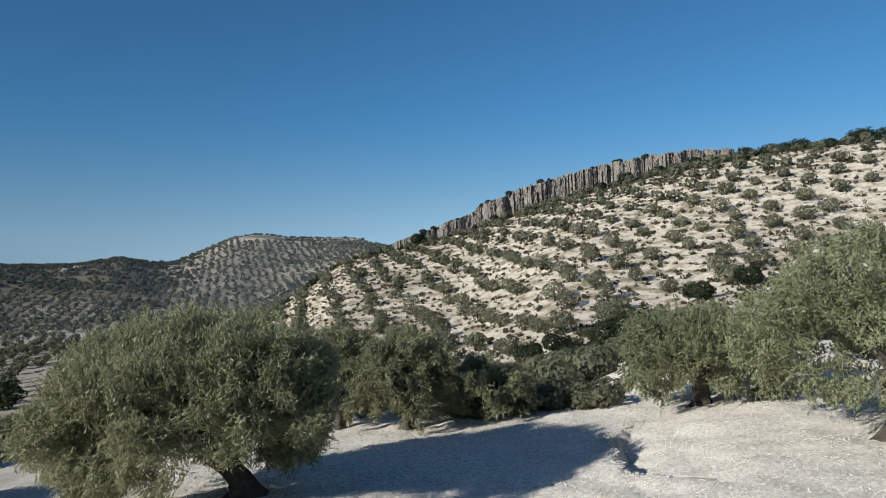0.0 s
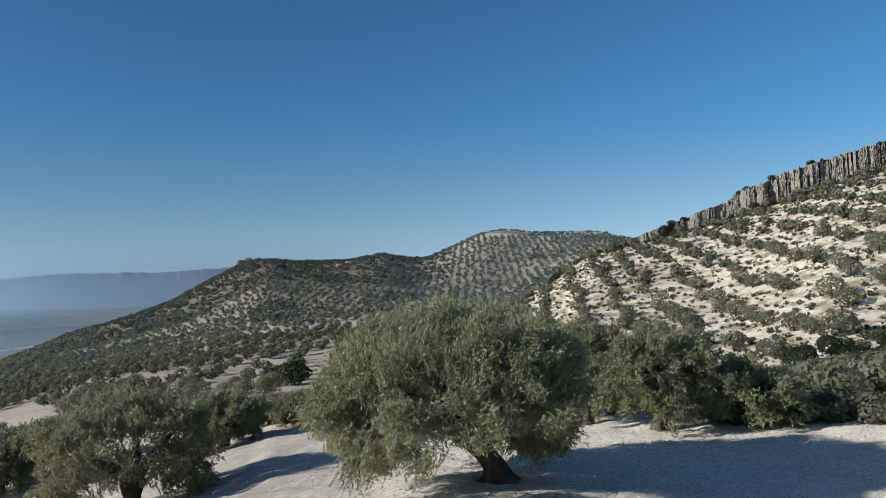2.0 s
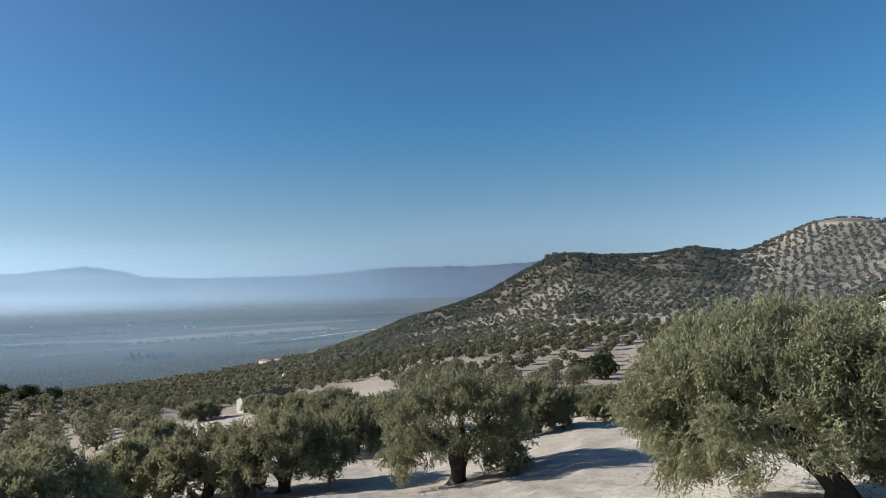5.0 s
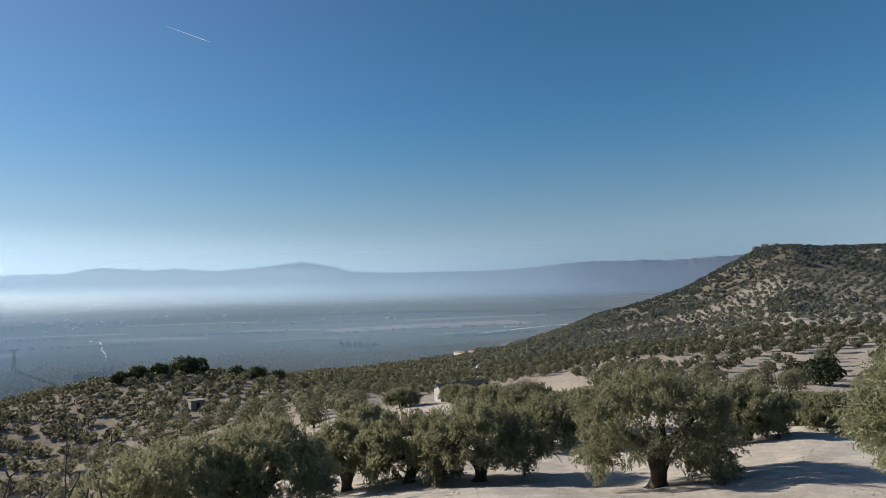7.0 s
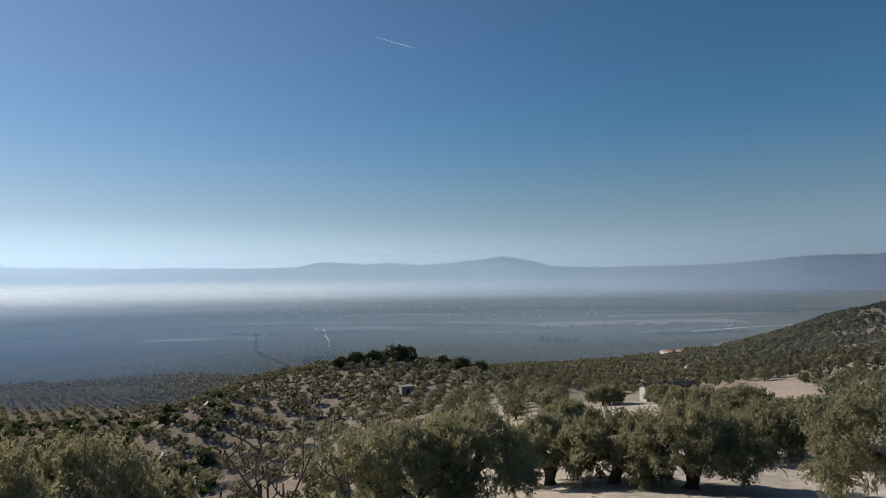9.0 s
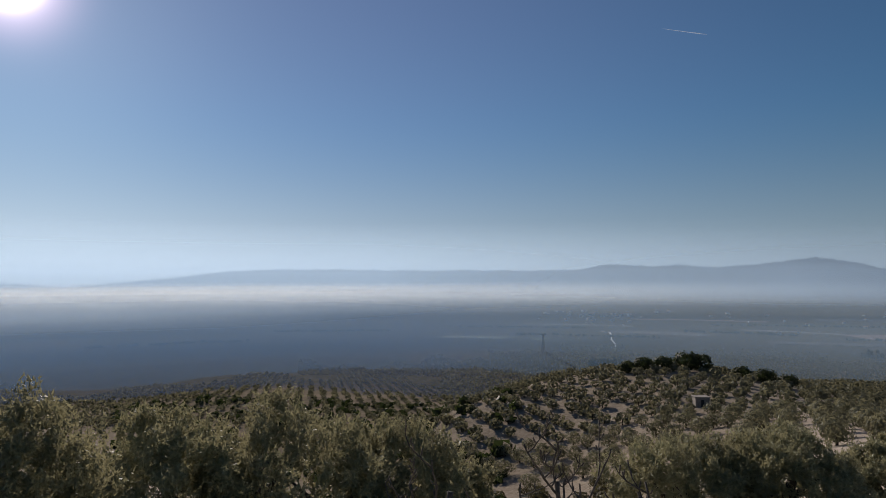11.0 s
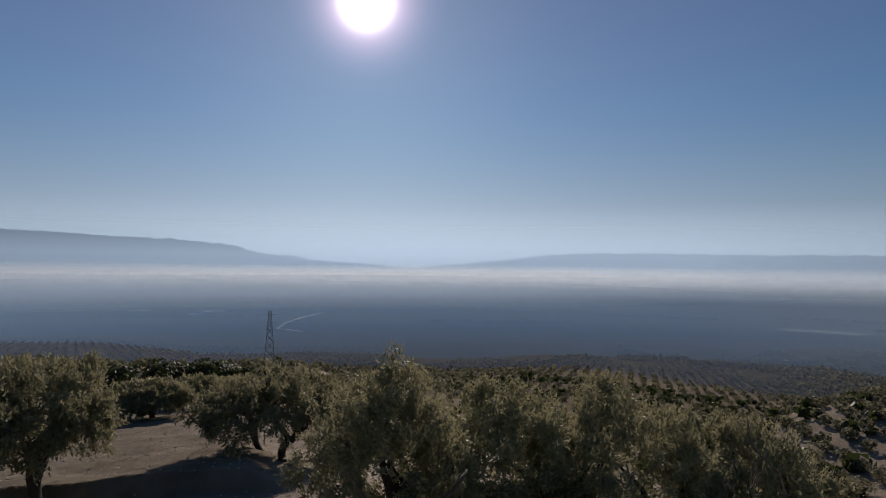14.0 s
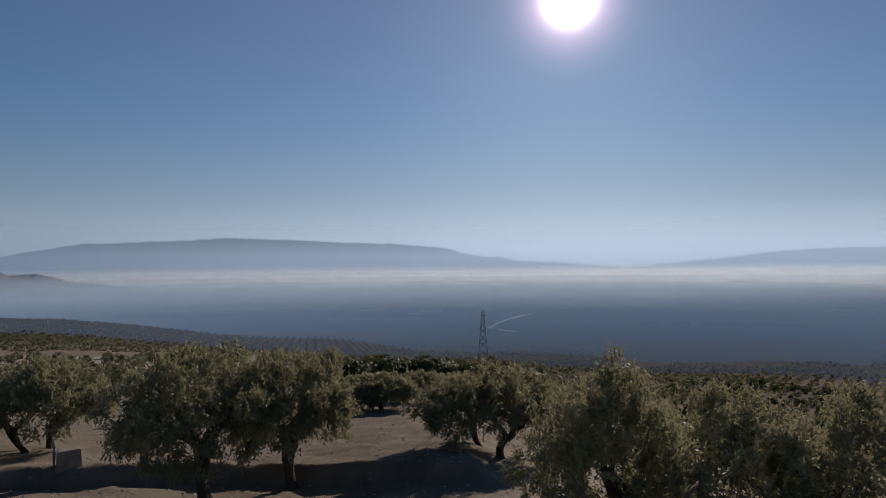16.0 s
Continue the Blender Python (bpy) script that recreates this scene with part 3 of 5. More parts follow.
def olive_tree(name, label, seed, spread=6.4, tall=4.0, clumps=260, per=90, leaf=(0.13, 0.032), stems=1, skirt=1.0, peak=0.0, gap=None, lean=None):
    """An old olive: gnarled flared trunk, forking limbs and a wide, drooping, silver-green crown. Stands at its origin."""
    rng = np.random.RandomState(seed)
    root = tagged(new(name), label, "olive tree")
    rx = spread / 2
    fork = tall * (0.30 if skirt > 0.6 else 0.34)
    over = Vector((*(lean or (0.0, 0.0)), 0))
    tv, tf = [], []
    for k in range(stems):
        a = rng.uniform(0, 6.28) if k == 0 else a + math.pi + rng.uniform(-0.6, 0.6)
        base = Vector((0.4 * math.cos(a), 0.4 * math.sin(a), 0)) * (1 if stems > 1 else 0)
        tilt = (Vector((rng.uniform(-0.3, 0.3), rng.uniform(-0.3, 0.3), 0)) if lean is None else over * 0.75) + base * 1.5
        girth = ((0.42 if skirt > 1.1 else 0.36 if skirt > 0.6 else 0.20) if stems == 1 else 0.15) * (0.75 + 0.25 * min(spread / 6.0, 1.3))
        pts = []
        for i in range(12):
            t = i / 11
            pts.append(base + tilt * t ** 1.3 + Vector((0.08 * math.sin(5 * t + seed), 0.08 * math.cos(4 * t + seed), -0.2 + (fork + 0.25) * t)))
        v, f = olive_trunk(rng, pts, girth)
        tf += [tuple(q + len(tv) for q in face) for face in f]
        tv += v
        top = pts[-1]
        arms = 5 if stems == 1 else 3
        for j in range(arms):
            b = 2 * math.pi * (j + rng.uniform(-0.25, 0.25)) / arms
            reach, rise = rx * rng.uniform(0.45, 0.7), tall * rng.uniform(0.3, 0.5)
            steps = (0, 0.2, 0.4, 0.6, 0.8, 1.0)
            lp = [top + Vector((math.cos(b) * reach * t, math.sin(b) * reach * t, rise * (t ** 0.75) - 0.12)) + Vector((rng.uniform(-0.1, 0.1), rng.uniform(-0.1, 0.1), rng.uniform(-0.06, 0.06))) * min(1, 5 * t) for t in steps]
            v, f = tube(lp, [girth * (0.62 - 0.5 * t) for t in steps], 8, rng, 0.12)
            child("limb", mesh_of("limb", v, f, BARK, True), root)
    child("trunk", mesh_of("trunk", tv, tf, BARK, True), root, "gnarled dark grey-brown trunk with flared foot")
    zc = tall * (0.60 - 0.08 * skirt)
    hem = 0.07 * tall if skirt > 1.1 else 0.10 * tall if skirt > 0.6 else 0.33 * tall
    p, u = crown_points(rng, clumps, rx, rx * rng.uniform(0.9, 1.0), zc, tall - zc, hem)
    p[:, :2] += np.array(over[:2])
    if gap is not None:
        aside = np.cos(np.arctan2(p[:, 1] - over.y, p[:, 0] - over.x) - gap)
        far_out = np.hypot(p[:, 0] - over.x, p[:, 1] - over.y) / rx
        bare = (p[:, 2] < 0.44 * tall) & (((aside > 0.80) & (far_out > 0.2)) | ((far_out < 0.45) & (aside > 0.0)))
        p, u = p[~bare], u[~bare]
    shoots = clumps // 8
    b, q = rng.uniform(0, 6.28, shoots), rng.uniform(0, 0.8, shoots) ** 0.6
    crest_z = zc + (tall - zc) * np.sqrt(np.clip(1 - q ** 2, 0, 1)) * 0.97
    tops = np.stack([rx * q * np.cos(b) + over.x, rx * q * np.sin(b) + over.y, crest_z + rng.uniform(-0.10, 0.08, shoots) * tall], 1)
    p, u = np.concatenate([p, tops]), np.concatenate([u, np.tile([0.0, 0.0, 1.0], (shoots, 1))])
    thick = rng.uniform(0.06, 0.15, len(p)) * spread / 6
    if peak:
        tip = np.linspace(0, 1, 9)
        pp = np.stack([0.24 * rng.normal(0, 1, 9), 0.24 * rng.normal(0, 1, 9), tall * (0.93 + (0.07 + peak) * tip)], 1)
        p, u = np.concatenate([p, pp]), np.concatenate([u, np.tile([0.0, 0.0, 1.0], (9, 1))])
        thick = np.concatenate([thick, np.linspace(0.10, 0.06, 9)])
    droop = np.where(p[:, 2] > zc + 0.35 * (tall - zc), -0.35, np.where(p[:, 2] < zc, 0.5, 0.1))
    v, f = leaves(p, u, rng, per, thick, leaf[0], leaf[1], droop)
    child("crown", mesh_of("crown", v, f, LEAF), root, "silver-green crown of narrow leaves")
    return root


def set_on_ground(ob, az, d, turn=0.0, scale=1.0, sink=0.05):
    x, y = polar(az, d)
    ob.matrix_basis = Matrix.Translation((x, y, ground_at(x, y) - sink)) @ pose(0, 0, 0, 0, 0, turn) @ Matrix.Scale(scale, 4)
    return ob


OLD = "old olive tree with silver-green crown on pale gravelly soil"
# the grove by the yard: bearing, distance, width and top in degrees, stems, share of leaves
GROVE = [
    (16.5, 16.9, 23.5, -3.3, 1, 2.6), (46.3, 24.5, 14.0, -8.4, 1, 0.7), (60.6, 29.5, 11.5, -10.9, 1, 0.6), (3.4, 25.5, 9.5, -4.8, 1, 0.42),
    (-3.0, 26.5, 8.0, -7.2, 1, 0.36), (9.0, 27.5, 8.0, -4.6, 1, 0.36), (-34.4, 20.0, 19.5, 1.9, 1, 1.1), (-21.0, 25.0, 12.5, -3.3, 1, 0.8),
    (39.2, 37.0, 6.6, -8.8, 1, 0.4), (32.5, 40.0, 5.5, -9.2, 1, 0.35), (66.2, 31.0, 9.5, -11.4, 1, 0.5), (71.4, 32.5, 8.0, -12.0, 1, 0.4),
    (78.3, 23.5, 11.0, -11.5, 1, 0.7), (85.0, 22.5, 11.5, -12.6, 2, 0.6), (136.3, 9.6, 16.0, -9.4, 2, 0.65), (127.5, 10.8, 17.0, -10.6, 2, 0.7),
    (118.0, 11.5, 17.0, -10.6, 2, 0.7), (109.0, 12.5, 13.0, -12.0, 2, 0.55), (144.8, 20.5, 12.0, -8.9, 2, 0.6), (168.0, 17.5, 14.5, -7.0, 1, 0.6),
    (161.6, 18.3, 11.5, -7.4, 1, 0.5), (179.5, 25.5, 11.0, -6.9, 2, 0.5), (154.2, 33.0, 6.5, -9.2, 1, 0.4), (150.3, 38.0, 5.5, -9.2, 1, 0.3),
    (187.5, 24.0, 11.0, -6.9, 1, 0.4), (54.3, 41.0, 7.5, -10.2, 1, 0.35), (69.8, 47.0, 5.0, -10.6, 1, 0.3), (59.5, 62.0, 5.0, -9.2, 1, 0.3),
    (61.9, 74.0, 3.4, -9.1, 1, 0.25), (66.6, 76.0, 3.2, -9.2, 1, 0.2), (59.8, 73.0, 3.0, -9.3, 1, 0.2), (57.4, 74.0, 3.6, -9.2, 1, 0.2), (56.0, 58.0, 5.0, -9.0, 1, 0.3), (104.0, 15.5, 7.0, -14.3, 2, 0.3), (35.4, 44.0, 4.2, -9.2, 1, 0.3),
    (51.2, 48.0, 5.5, -9.6, 1, 0.3), (13.2, 31.0, 6.0, -6.8, 1, 0.35), (28.5, 43.0, 5.0, -8.6, 1, 0.3),
]


def standing(az, d, wide, top):
    """The spread and height of a tree there that fills those angles."""
    x, y = polar(az, d)
    return 2 * d * math.tan(radians(wide / 2)), EYE + d * math.tan(radians(top)) - ground_at(x, y)


for k, (az, d, wide, top, stems, share) in enumerate(GROVE):
    spread, tall = standing(az, d, wide, top)
    first, by_yard = k == 0, az > 138
    size = min(0.030 + 0.0032 * d, 0.17)
    leaf = (0.105, 0.033) if first else (size * 1.05, size * 0.46)
    turn = 0 if first else (k * 77) % 360
    side = (-1.05 * math.cos(radians(az)), -1.05 * math.sin(radians(az))) if first else None
    gap = radians(az - 60) if first else radians(az - 90 - turn) if 15 < az < 75 and d < 33 else None
    t = olive_tree("olive_tree", OLD, 100 + k, spread * 1.02, tall * 1.02, int((760 if by_yard or 70 < az < 138 else 880) * share), 126 if first else 81, leaf, stems,
                   0.45 if by_yard else 1.3 if first or az < -15 else 1.0, 0.13 if abs(az - 136.3) < 0.01 else 0.0, gap, side)
    set_on_ground(t, az, d, turn)


# small olives of the slopes: light crowns that share a few meshes
def small_olive_mesh(seed, spread, tall, tufts, size, leaf=None, stem=True):
    rng = np.random.RandomState(seed)
    u = rng.normal(0, 1, (tufts, 3))
    u /= np.linalg.norm(u, axis=1)[:, None]
    a = np.arctan2(u[:, 1], u[:, 0])
    r = (1 + 0.12 * np.sin(3 * a + seed) + 0.10 * np.sin(5 * u[:, 2] + 2 * a)) * rng.uniform(0.74, 1.0, tufts)
    p = u * r[:, None] * [spread / 2, spread / 2, tall * 0.46] + [0, 0, tall * 0.54]
    d = np.cross(u, rng.normal(0, 1, (tufts, 3)))
    d /= np.linalg.norm(d, axis=1)[:, None]
    s = np.cross(u + rng.normal(0, 0.45, (tufts, 3)), d)
    s /= np.linalg.norm(s, axis=1)[:, None]
    ln = size * rng.uniform(0.6, 1.3, tufts)[:, None] / 2
    v = np.stack([p - d * ln - s * ln * 0.6, p + d * ln * 1.1 - s * ln * 0.3, p + s * ln * 1.2], 1).reshape(-1, 3)
    f = np.arange(3 * tufts).reshape(-1, 3)
    if not stem:
        return mesh_of("crown", v, f, leaf or LEAF_FAR)
    tv, tf = tube([(0, 0, -0.3), (0.05, 0, 0.5), (0.0, 0.05, tall * 0.5)], [0.22, 0.13, 0.08], 5)
    faces = f.tolist() + [tuple(i + len(v) for i in q) for q in tf]
    return mesh_of("crown", np.concatenate([v, np.array(tv)]), faces, [leaf or LEAF_FAR, BARK], False, [0] * len(f) + [1] * len(tf))


def orchard(spacing, angle, jitter, keep, seed):
    """Planting places x, y on a grid of that spacing where keep(az, d, rng) holds."""
    rng = np.random.RandomState(seed)
    n = int(1300 / spacing)
    i, j = np.meshgrid(np.arange(-n, n + 1), np.arange(-n, n + 1))
    c, s = math.cos(radians(angle)), math.sin(radians(angle))
    gx, gy = i.ravel() * spacing, j.ravel() * spacing
    x, y = c * gx - s * gy, s * gx + c * gy
    x, y = x + rng.normal(0, jitter, len(x)), y + rng.normal(0, jitter, len(x))
    d, az = np.hypot(x, y), np.degrees(np.arctan2(-x, y))
    az = np.where(az < -100, az + 360, az)
    ok = keep(az, d) & (rng.uniform(0, 1, len(x)) > np.where(az > 48, np.maximum(0.06, (d - 850) / 400), 0.06))
    return x[ok], y[ok], d[ok]


REGIONS = [
    orchard(9.2, 12, 0.9, lambda a, d: (a > -38) & (a < 15) & (d > np.interp(a, [-38, -24, -10, 0, 15], [150, 125, 88, 100, 80])) & (d < crest(a) - 8), 1),
    orchard(11.5, 30, 1.5, lambda a, d: (a >= 14) & (a < 52) & (d > np.interp(a, [15, 35, 52], [80, 95, 95])) & (d < 250), 2),
    orchard(6.8, 22, 0.8, lambda a, d: (((a >= 14) & (a < 52) & (d >= 250)) | ((a >= 52) & (a < 71) & (d > 215))) & (d < 345), 12),
    orchard(6.6, 32, 0.6, lambda a, d: (a >= 70) & (a < 108) & (d > np.where(a < 80, 75, 122)) & (d < 262), 3),
    orchard(7.4, 25, 0.6, lambda a, d: (a >= 103) & (a < 140) & (d > 290) & (d < 640 + 90 * np.sin(a * 0.7)), 4),
    orchard(6.7, 18, 1.1, lambda a, d: (a >= 2) & (a < 54) & (d >= 350) & (d < np.where((a > 20) & (a < 48), 610 + 35 * np.sin(a * 0.9), np.where(a < 17, 780, 860))), 5),
    orchard(7.2, 50, 0.9, lambda a, d: (a >= 50) & (a < 116) & (d >= np.where(a < 70, 340, np.where(a < 104, 262, 660))) & (d < np.where((a > 58) & (a < 100), 1120, 860) + 80 * np.sin(a * 0.5) + 60 * np.sin(a * 1.7)), 6),
    orchard(8.0, 70, 0.6, lambda a, d: (a >= 136) & (a < 190) & (d > 62) & (d < 880) & ((d < 190) | (d > 380)), 7),
]
KINDS = [small_olive_mesh(500 + k, 3.4 + 0.3 * (k % 3), 2.6 + 0.25 * (k % 4), 700, 0.30, LEAF_MID, False) for k in range(6)]
STEM = mesh_of("trunk", *tube([(0, 0, -0.4), (0.06, 0, 0.5), (-0.04, 0.05, 1.1), (0.0, 0.05, 1.6)], [0.26, 0.15, 0.11, 0.07], 7), BARK, True)
FAR_KINDS = [small_olive_mesh(520 + k, 3.6, 2.7, 90, 0.85) for k in range(4)]
FARTHEST = [small_olive_mesh(540 + k, 3.5, 2.7, 17, 1.65, None, False) for k in range(4)]


def plant_stuff(name, label, kinds, xs, ys, seed, word="olive grove", least=0.75, most=1.2):
    """Many trees too far to tell apart, joined in one mesh."""
    rng = np.random.RandomState(seed)
    zs = height(xs, ys)
    vs, fs, ms, base = [], [], [], 0
    data = []
    for me in kinds:
        co = np.zeros(len(me.vertices) * 3)
        me.vertices.foreach_get("co", co)
        data.append((co.reshape(-1, 3), [list(p.vertices) for p in me.polygons], [p.material_index for p in me.polygons]))
    for x, y, z in zip(xs, ys, zs):
        co, faces, mi = data[rng.randint(len(data))]
        a, s = rng.uniform(0, 6.28), rng.uniform(least, most)
        c, q = math.cos(a) * s, math.sin(a) * s
        vs.append(np.stack([co[:, 0] * c - co[:, 1] * q + x, co[:, 0] * q + co[:, 1] * c + y, co[:, 2] * s + z - 0.1], 1))
        fs += [[i + base for i in f] for f in faces]
        ms += mi
        base += len(co)
    me = mesh_of(name, np.concatenate(vs), fs, list(kinds[0].materials), False, ms)
    return tagged(new(name, me), label, word, kind="stuff")


CROWN_SIZES = ((0.9, 1.35), (0.95, 1.45), (0.9, 1.3), (0.85, 1.2), (0.8, 1.1), (0.85, 1.2), (0.85, 1.3), (0.6, 0.9))
near_x, near_y, near_size = [], [], []
for k, (xs, ys, ds) in enumerate(REGIONS):
    rank = np.argsort(ds)
    take = np.zeros(len(ds), bool)
    take[rank[: (120, 60, 20, 90, 0, 0, 0, 10)[k]]] = True
    near_x += xs[take].tolist()
    near_y += ys[take].tolist()
    near_size += [CROWN_SIZES[k]] * int(take.sum())
    mid = ~take & (ds < 350)
    far = ~take & (ds >= 350)
    for sel, kinds, word in ((mid, FAR_KINDS, "olive_grove"), (far, FARTHEST, "distant_olive_grove")):
        if sel.any():
            plant_stuff(word, "rows of small grey-green olive trees on the slope", kinds, xs[sel], ys[sel], 60 + k, "olive grove", *CROWN_SIZES[k])
rng = random.Random(5)
for x, y, size in zip(near_x, near_y, near_size):
    t = new("olive_tree")
    child("trunk", STEM, t)
    child("crown", KINDS[rng.randrange(len(KINDS))], t)
    t.matrix_basis = Matrix.Translation((x, y, ground_at(x, y) - 0.1)) @ pose(0, 0, 0, 0, 0, rng.uniform(0, 360)) @ Matrix.Scale(rng.uniform(*size), 4)
    tagged(t, "small rounded olive tree in a planted row on bare soil", "olive tree", "olives in rows on the slopes")


# ---- holm oaks and scrub ----
OAKS = [small_olive_mesh(560 + k, 5.0, 3.6, 1300, 0.36, OAK_LEAF, False) for k in range(3)]
BUSHES = [small_olive_mesh(570 + k, 1.5, 0.9, 15, 0.66, SHRUB, False) for k in range(4)]
NEAR_BUSHES = [small_olive_mesh(590 + k, 3.0, 1.9, 480, 0.30, (LEAF_MID, OAK_LEAF, SHRUB)[k]) for k in range(3)]
HILL_BUSHES = [small_olive_mesh(600 + k, 3.2, 2.0, 14, 1.6, FAR_SCRUB, False) for k in range(4)]
DARK_BUSHES = [small_olive_mesh(580 + k, 3.2, 2.0, 16, 1.7, OAK_LEAF) for k in range(4)]
# bearing, distance, size against a 5 m oak
OAK_PLACES = [
    (-21.0, 112, 1.0), (-24.6, 122, 1.0), (-13.8, 72, 1.0), (-16.2, 66, 1.1), (-7.2, 84, 0.8), (-9.3, 88, 0.75), (-11.0, 68, 0.7),
    (-15.6, 262, 1.3), (-13.6, 268, 1.1), (-18.3, 258, 1.1), (-21.0, 254, 1.2), (-19.6, 255, 0.9), (2.0, 298, 1.6), (-24.8, 255, 1.2),
    (-26.5, 262, 1.5), (-28.6, 264, 1.7), (-27.5, 258, 1.2), (-30.5, 262, 1.3), (-32.6, 262, 1.8), (-34.0, 262, 1.5), (-18.5, 60, 0.9),
    (33.5, 150, 1.6), (35.2, 165, 1.2), (84.0, 236, 1.9), (83.0, 240, 1.7), (85.8, 234, 1.4), (87.4, 232, 1.5), (88.6, 230, 1.2), (80.0, 232, 1.2),
    (78.4, 228, 1.3), (76.8, 226, 1.2), (153.2, 62, 0.9), (151.2, 63, 0.8), (149.6, 62, 0.9), (156.2, 60, 0.8), (165.7, 360, 1.6), (146.8, 64, 0.7),
    (5.0, 312, 0.9), (3.6, 308, 1.0), (6.6, 318, 0.8), (-4.6, 284, 0.9), (-9.0, 278, 0.9),
]
rng = random.Random(8)
for az, d, s in OAK_PLACES:
    x, y = polar(az, d)
    t = new("holm_oak")
    child("trunk", STEM, t)
    child("crown", OAKS[rng.randrange(3)], t)
    t.matrix_basis = Matrix.Translation((x, y, ground_at(x, y) - 0.3)) @ pose(0, 0, 0, 0, 0, rng.uniform(0, 360)) @ Matrix.Scale(s, 4)
    tagged(t, "dense dark green holm oak with a rounded crown", "oak tree", "holm oaks on the hills")


def scattered(count, seed, a0, a1, d0, d1, keep):
    rng = np.random.RandomState(seed)
    a, d = rng.uniform(a0, a1, count), np.sqrt(rng.uniform(d0 ** 2, d1 ** 2, count))
    ok = keep(a, d, rng.uniform(0, 1, count))
    a, d = np.radians(a[ok]), d[ok]
    return -d * np.sin(a), d * np.cos(a)


xs, ys = scattered(9000, 31, -40, 15, 80, 310, lambda a, d, k: d < crest(a) - 3)
plant_stuff("scrub", "low dry ochre and green scrub on the terraces", BUSHES, xs, ys, 71, "scrub", 0.25, 0.95)
xs, ys = scattered(700, 32, -40, 14, 225, 312, lambda a, d, k: (d < crest(a) - 2) & (d > crest(a) - 26))
plant_stuff("oak_scrub", "dark green oak scrub below the cliff", DARK_BUSHES, xs, ys, 72, "scrub", 0.4, 1.0)
xs, ys = scattered(8200, 33, 4, 54, 400, 900, lambda a, d, k: ((d + 40 * waves(-d * np.sin(np.radians(a)), d * np.cos(np.radians(a)), 120, 14) > 575) & (a > 20) & (a < 52) & (d < 830)) | ((d > 862) & (a <= 21) & (k < 0.7)) | (k < 0.03)
                  | ((waves(-d * np.sin(np.radians(a)), d * np.cos(np.radians(a)), 150, 15) > 0.5) & (d < 760)) | ((np.abs(a - 35.0) < 1.6) & (np.abs(d - 450) < 45)) | ((np.abs(a - 11.6) < 1.4) & (np.abs(d - 800) < 14)))
plant_stuff("oak_scrub", "dark oak scrub covering the far hill", HILL_BUSHES, xs, ys, 73, "scrub", 0.6, 1.6)
xs, ys = scattered(900, 34, 98, 130, 90, 420, lambda a, d, k: k < 0.9)
plant_stuff("oak_scrub", "dark scrub in the shaded gully", DARK_BUSHES, xs, ys, 74, "scrub", 0.6, 1.4)
xs, ys = scattered(150, 35, -12.5, 12, 29, 62, lambda a, d, k: d > 29)
plant_stuff("scrub", "green scrub behind the olives", NEAR_BUSHES[:1], xs, ys, 75, "scrub", 0.35, 0.8)
xs, ys = scattered(60, 39, -17, -7, 33, 64, lambda a, d, k: (d > 42) | (np.abs(a + 15.0) > 1.6))
plant_stuff("scrub", "grey-green scrub on the bank behind the track", NEAR_BUSHES[:2], xs, ys, 79, "scrub", 0.55, 1.0)
xs, ys = scattered(16, 40, -13.5, -8.5, 26, 29.5, lambda a, d, k: d > 1)
plant_stuff("scrub", "low green scrub at the foot of the olives", NEAR_BUSHES[:1], xs, ys, 80, "scrub", 0.35, 0.6)
xs, ys = scattered(26, 38, -9.5, -0.5, 26.5, 30, lambda a, d, k: d > 1)
plant_stuff("scrub", "low green scrub at the foot of the olives", NEAR_BUSHES[:1], xs, ys, 78, "scrub", 0.3, 0.6)
xs, ys = scattered(40, 36, -36, -17, 30, 60, lambda a, d, k: d > 33)
plant_stuff("scrub", "green scrub behind the olives", NEAR_BUSHES[1:2], xs, ys, 76, "scrub", 0.4, 0.9)
xs, ys = scattered(90, 37, 79, 108, 34, 120, lambda a, d, k: d > 38)
plant_stuff("scrub", "brown and green scrub in the hollow below", NEAR_BUSHES[2:], xs, ys, 77, "scrub", 0.5, 1.2)


